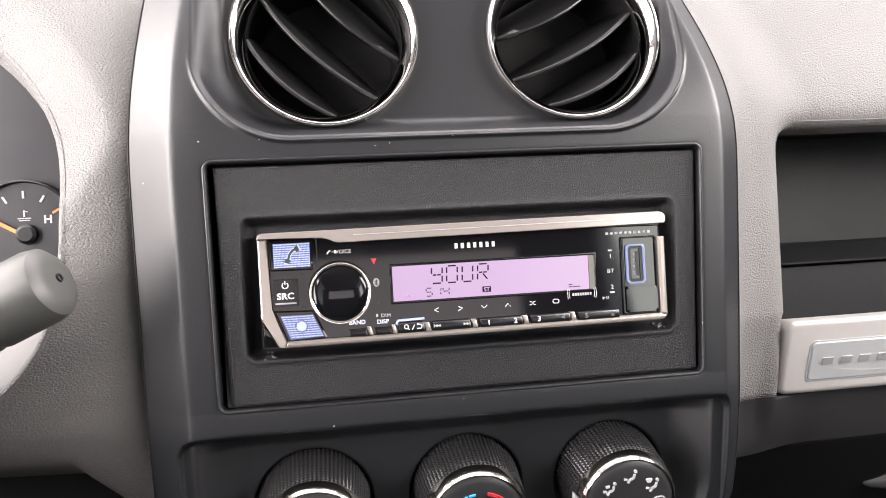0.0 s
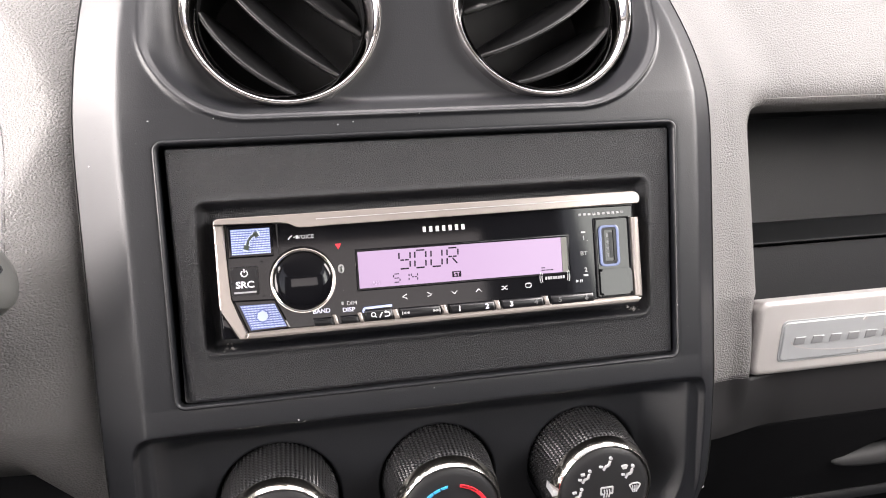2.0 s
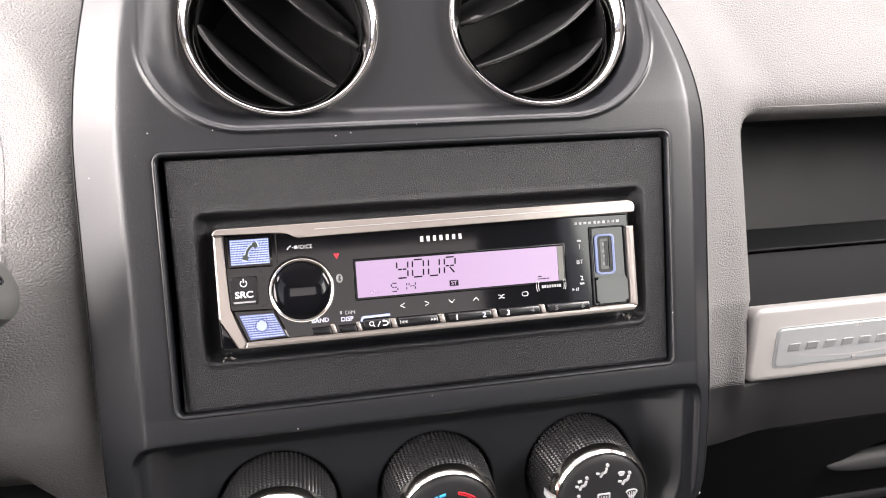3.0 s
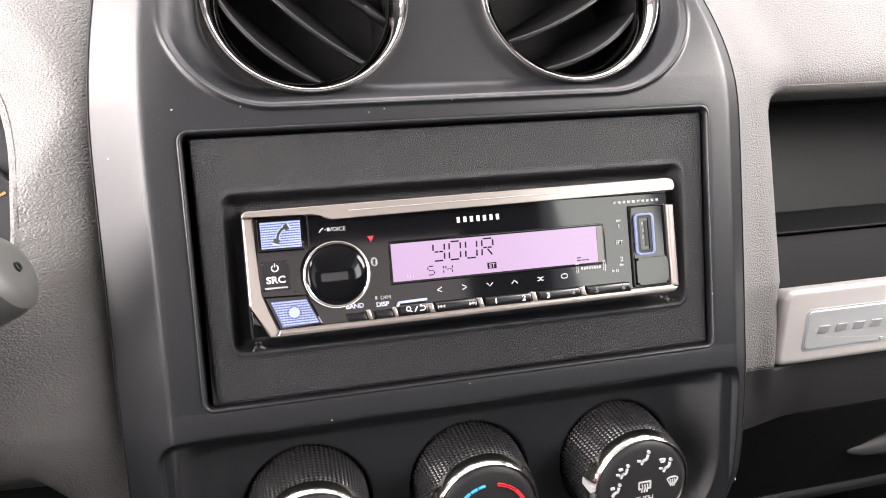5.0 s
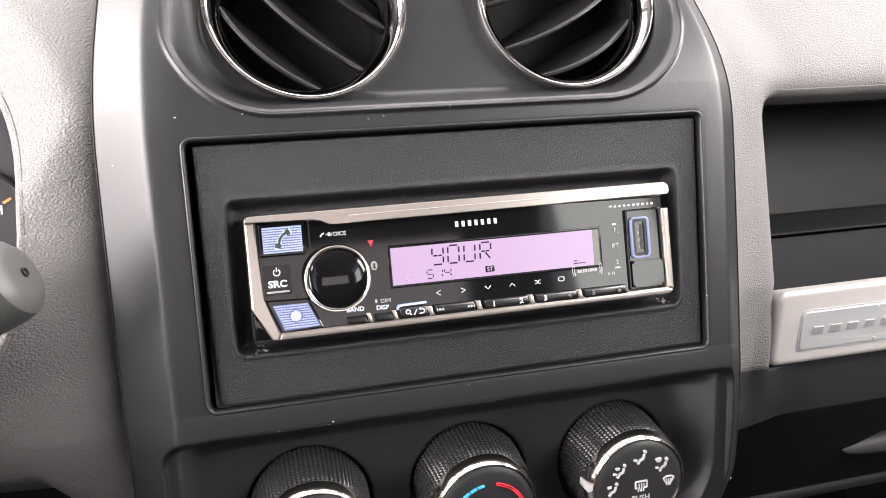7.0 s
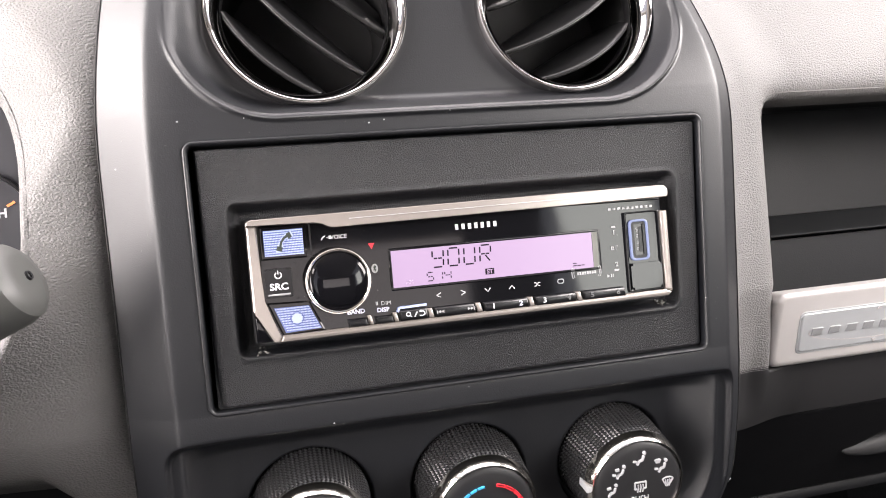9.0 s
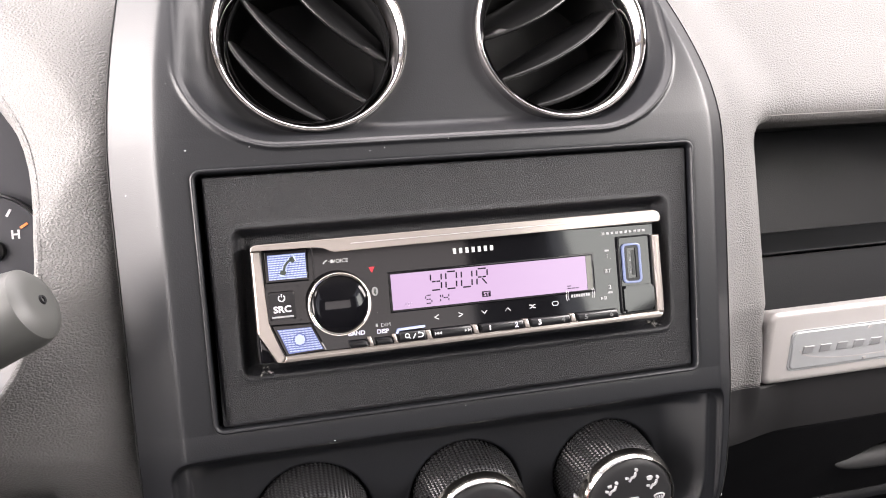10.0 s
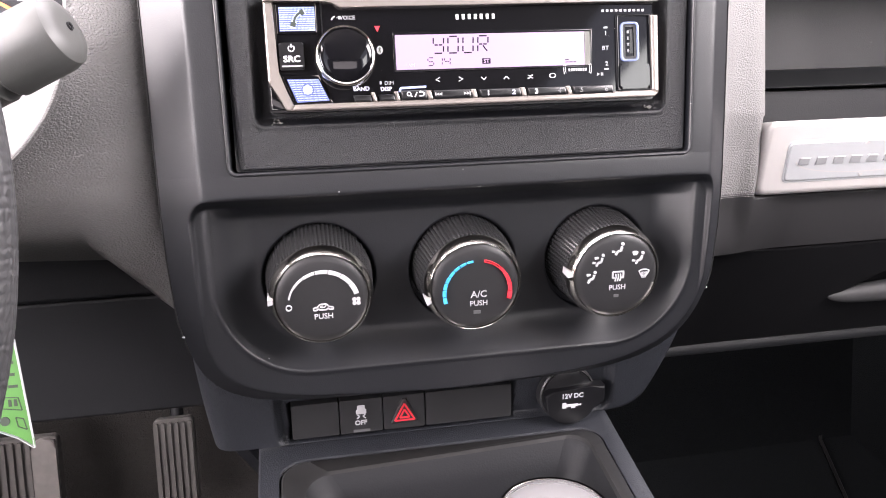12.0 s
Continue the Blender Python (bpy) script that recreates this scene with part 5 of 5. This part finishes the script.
part("stem", tube([(0, 0, 0), (0, 0, 0.05), (0, 0, 0.085)], [0.011, 0.009, 0.010]), BLACK, shifter)
def upright(bm):
    bm.transform(Matrix.Translation((0, 0, 0.118)) @ Matrix.Rotation(radians(-90), 4, "X"))
    return bm


part("knob_top", upright(lathe([(0, -0.0305), (0.010, -0.0298), (0.018, -0.0278), (0.0235, -0.0250), (0.0262, -0.0228)], 64)), DOMEM, shifter, "pale silver knob dome")
part("knob_ring", upright(lathe([(0.0260, -0.0236), (0.0272, -0.0238), (0.0284, -0.0215), (0.0290, -0.0150), (0.0288, -0.006), (0.0268, -0.006)], 64, close=True)), CHROME, shifter, "chrome ring")
part("knob_grip", upright(lathe([(0.0270, -0.008), (0.0288, 0.002), (0.0270, 0.022), (0.0190, 0.044), (0.010, 0.052), (0, 0.052)], 48)), LEATHER, shifter)

# ---- knee panel and pedals ----
knee = thing("knee_panel", (-0.45, 0.12, -0.19), "black lower dash panel under the steering column", "dashboard trim")
for nm, z0, z1, out in (("upper_panel", -0.1165, -0.060, 0.0), ("lower_panel", -0.192, -0.1166, 0.0012)):
    bm = box(-0.78, -0.125, 0.0, 0.012, z0, z1, 0.002)
    for v in bm.verts:
        v.co.y += 0.094 + 0.30 * (-0.085 - v.co.z) - out
    part(nm, bm, LOWER, knee)
# unseen cover, added to keep light out of the passenger footwell
under = thing("under_dash_light_block", (0.45, 0.2, -0.2), "unseen black cover added under the passenger dashboard", "dashboard trim")
part("panel", box(0.12, 0.78, 0.17, 0.45, -0.205, -0.196, 0.003), LOWER, under)


def pedal(name, x, y, z, w, h, tilt, label, ribs):
    p = thing(name, (0, 0, 0), label, "pedal", frame_m=pose(x, y, z, tilt, 0, 0))
    part("pad", prism(rrect(-w / 2, w / 2, -h / 2, h / 2, 0.006), 0.0, 0.012, 0.002), PEDAL, p)
    for k in range(ribs):
        cx = -w / 2 + w * (k + 0.5) / ribs
        part("rib", prism(rrect(cx - w / ribs * 0.28, cx + w / ribs * 0.28, -h / 2 + 0.004, h / 2 - 0.004, 0.001), -0.004, 0.002, 0.0008), PEDAL, p)
    part("arm", tube([(0, 0.012, 0.0), (0, 0.05, 0.10), (0, 0.05, 0.26)], 0.008), LOWER, p)
    return p


pedal("accelerator_pedal", -0.250, 0.42, 0.136, 0.046, 0.104, -20, "worn grey rubber accelerator pedal with ribs", 6)
brake = pedal("brake_pedal", -0.424, 0.40, 0.150, 0.105, 0.095, -20, "worn grey rubber brake pedal with ribs", 12)
part("worn_edge", prism(rrect(0.026, 0.0520, -0.046, 0.046, 0.012), -0.0062, 0.002, 0.003), WORN, brake, "shiny worn edge of the pedal pad")

tagged(part("trim_sill", tube([(0.690, 0.490, 0.004), (0.673, 0.465, 0.004), (0.629, 0.348, 0.004), (0.585, 0.230, 0.004)], 0.0024, 10), TRAY, None), "thin grey sill trim on the passenger floor", "trim", kind="structure")

# ---- instrument cluster ----
cluster = thing("instrument_cluster", (-0.355, 0.1, -0.06), "round instrument cluster with pale lower trim and black dials", "instrument cluster")
NP = 96


def pod_loop(k, y, on_panel=False):
    out = []
    for i in range(NP):
        a = 2 * math.pi * i / NP
        c, s = math.cos(a), math.sin(a)
        b, p = (0.132, 2.3) if s > 0 else (0.105, 2.6)
        q = (abs(c) ** p + abs(s) ** p) ** (-1 / p)
        x, z = -0.355 + 0.172 * k * c * q, 0.037 + b * k * s * q
        out.append(Vector((x, y + (float(driver_y(np.array(x), np.array(z))) if on_panel else 0.0), z)))
    return out


part("surround", loft([pod_loop(1.020, 0.004, True), pod_loop(1.016, -0.0003, True), pod_loop(1.008, -0.0006, True), pod_loop(1.0, 0.0004, True), pod_loop(0.994, 0.0030, True), pod_loop(0.988, 0.012, True), pod_loop(0.968, 0.076)]), SOFT, cluster)
# the lower trim slopes up and back to the dials
bm = bmesh.new()
rows = []
for k, y, near in ((0.992, 0.006, True), (0.96, 0.010, True), (0.80, 0.060, False), (0.62, 0.077, False)):
    rows.append([bm.verts.new(p) for i, p in enumerate(pod_loop(k, y, near)) if NP * 0.55 <= i <= NP * 0.975])
for a, b in zip(rows, rows[1:]):
    for i in range(0, len(a) - 1):
        bm.faces.new((a[i], a[i + 1], b[i + 1], b[i]))
bmesh.ops.recalc_face_normals(bm, faces=bm.faces)
part("lower_trim", bm, CLUSTERM, cluster, "pale grey lower trim")
part("back_plate", prism([(p.x, p.z) for p in pod_loop(0.99, 0)], 0.078, 0.086), DIAL, cluster)
gauge = part("temperature_gauge", lathe([(0.0405, -0.002), (0.0415, -0.004), (0.043, -0.003), (0.0435, 0.004), (0.0405, 0.004)], 72, close=True), BLACKBTN, cluster, "black engine temperature gauge")
GX, GY, GZ = -0.2150, 0.074, 0.0395
gauge.scale = (0.58, 0.58, 0.58)
gauge.location = Vector((GX, GY, GZ)) - Vector((-0.355, 0.1, -0.06))
part("face", lathe([(0, 0.001), (0.0405, 0.001), (0.0405, 0.003), (0, 0.003)], 48), DIAL, gauge)
for a, m_ in ((29, ORANGE), (59, MARK), (90, MARK), (121, MARK), (151, MARK)):
    c, s = math.cos(radians(a)), math.sin(radians(a))
    part("tick", strip([(0.0268 * c, 0.0268 * s), (0.0335 * c, 0.0335 * s)], 0.0019, 0.0002, 0.0012), m_, gauge)
text("hot_word", "H", 0.0100, 0.0195, 0.0004, 0.0078, MARK, gauge, bold=0.0003)
part("coolant_mark", merge(strip([(0, 0.0165), (0, 0.0105)], 0.0012, 0.0002, 0.0012), strip([(0, 0.0150), (0.003, 0.0150)], 0.0008, 0.0002, 0.0012), strip([(-0.0055, 0.0092), (0.0055, 0.0092)], 0.0009, 0.0002, 0.0012), strip([(-0.0045, 0.0074), (0.0045, 0.0074)], 0.0008, 0.0002, 0.0012)), GREYMARK, gauge)
part("needle", strip([(0.0, -0.006), (-0.034, 0.014)], 0.0030, -0.003, -0.002), ORANGE, gauge, "orange needle")
part("hub", lathe([(0, -0.006), (0.006, -0.006), (0.0085, -0.004), (0.009, 0.001)], 40), BLACKBTN, gauge).location = (0.002, 0, -0.005)

# ---- column stalk ----
stalk = thing("column_stalk", (-0.30, 0.0, -0.05), "matte grey-black wiper stalk on the steering column", "column stalk")
tip, root = Vector((-0.1722, -0.0125, 0.0148)), Vector((-0.338, 0.028, -0.057))
ax = (tip - root).normalized()
L = (tip - root).length
prof = [(0.0, 0.0125), (0.45, 0.0125), (0.62, 0.0135), (0.80, 0.0142), (0.808, 0.0134), (0.825, 0.0134), (0.833, 0.0144), (0.955, 0.0142), (0.982, 0.0132), (0.995, 0.0108), (1.0, 0.0070), (1.001, 0.002)]
part("lever", tube([root + ax * L * f for f, r in prof], [r * 1.12 for f, r in prof], 40), STALK, stalk)
bm = lathe([(0.0011, -0.0006), (0.0017, -0.0008), (0.0020, 0.0), (0.0011, 0.0004)], 20, close=True)
bm.transform(Matrix.Translation(tip + ax * 0.0002) @ ax.to_track_quat("-Y", "Z").to_matrix().to_4x4())
part("end_dimple", bm, LOWER, stalk)

# ---- steering wheel ----
wheel = thing("steering_column", (0, 0, 0), "steering column with a dark perforated leather wheel rim", "steering column")
wheel.matrix_world = D @ pose(-0.3497, -0.15, -0.054, -6, 0, 0)
bm = bmesh.new()
nR, nr, R, r = 160, 26, 0.180, 0.0150
g = [[bm.verts.new(((R + r * math.cos(2 * math.pi * j / nr)) * math.cos(2 * math.pi * i / nR), r * 1.1 * math.sin(2 * math.pi * j / nr), (R + r * math.cos(2 * math.pi * j / nr)) * math.sin(2 * math.pi * i / nR))) for j in range(nr)] for i in range(nR)]
for i in range(nR):
    for j in range(nr):
        bm.faces.new((g[i][j], g[(i + 1) % nR][j], g[(i + 1) % nR][(j + 1) % nr], g[i][(j + 1) % nr]))
bmesh.ops.recalc_face_normals(bm, faces=bm.faces)
part("wheel_rim", bm, LEATHER, wheel)
part("shaft", tube([(0, 0.02, 0), (0, 0.30, -0.03)], 0.035, 32), LOWER, wheel)
part("hub", lathe([(0, -0.01), (0.06, -0.008), (0.075, 0.005), (0.07, 0.03), (0, 0.03)], 48), BLACK, wheel)
part("spoke", box(-0.172, -0.05, 0.0, 0.02, -0.02, 0.02, 0.006), BLACK, wheel)
part("spoke", box(-0.02, 0.02, 0.0, 0.02, -0.172, -0.05, 0.006), BLACK, wheel)

# ---- key tag ----
tag = thing("key_tag", (-0.203, -0.075, -0.107), "green card key tag with black writing", "key tag")
TY = -0.080
part("card", prism([(-0.1818, -0.0960), (-0.1830, -0.1010), (-0.1800, -0.1390), (-0.1850, -0.1350), (-0.1900, -0.1325), (-0.1990, -0.1290), (-0.2060, -0.1270), (-0.2010, -0.0900)], TY, TY + 0.0008), GREEN, tag)
for z, x0, x1 in ((-0.1088, -0.1868, -0.1838), (-0.1130, -0.1885, -0.1838), (-0.1172, -0.1862, -0.1832)):
    part("print_bar", prism(rrect(x0, x1, z - 0.0005, z + 0.0005), TY - 0.0002, TY), INK, tag)
part("box_line", strip([(-0.1930, -0.1205), (-0.1836, -0.1212), (-0.1827, -0.1258), (-0.1930, -0.1240), (-0.1930, -0.1205)], 0.0003, TY - 0.0002, TY), INK, tag)
for x0 in (-0.1895, -0.1868, -0.1850):
    part("writing_bar", prism(rrect(x0, x0 + 0.0010, -0.1242, -0.1218), TY - 0.0002, TY), INK, tag)
part("hole", prism(arc(-0.1885, -0.1292, 0.0016, 0, 345, 20), TY - 0.0003, TY), INK, tag)
part("box_line", strip([(-0.1850, -0.1282), (-0.1826, -0.1288), (-0.1818, -0.1328), (-0.1845, -0.1315), (-0.1850, -0.1282)], 0.0003, TY - 0.0002, TY), INK, tag)
part("clear_sleeve", strip([(-0.1990, -0.1296), (-0.1900, -0.1331), (-0.1850, -0.1356), (-0.1801, -0.1396), (-0.1829, -0.1010)], 0.00025, TY - 0.0004, TY + 0.0010), PLATE, tag)
fob = thing("steering_column_cover", (-0.23, 0.0, -0.15), "black plastic steering column cover", "column cover")
part("shell", prism([(-0.262 + 0.046 * math.cos(a / 40 * 2 * math.pi), -0.117 + 0.036 * math.sin(a / 40 * 2 * math.pi)) for a in range(40)], -0.068, 0.0, 0.012, 4), LOWER, fob)
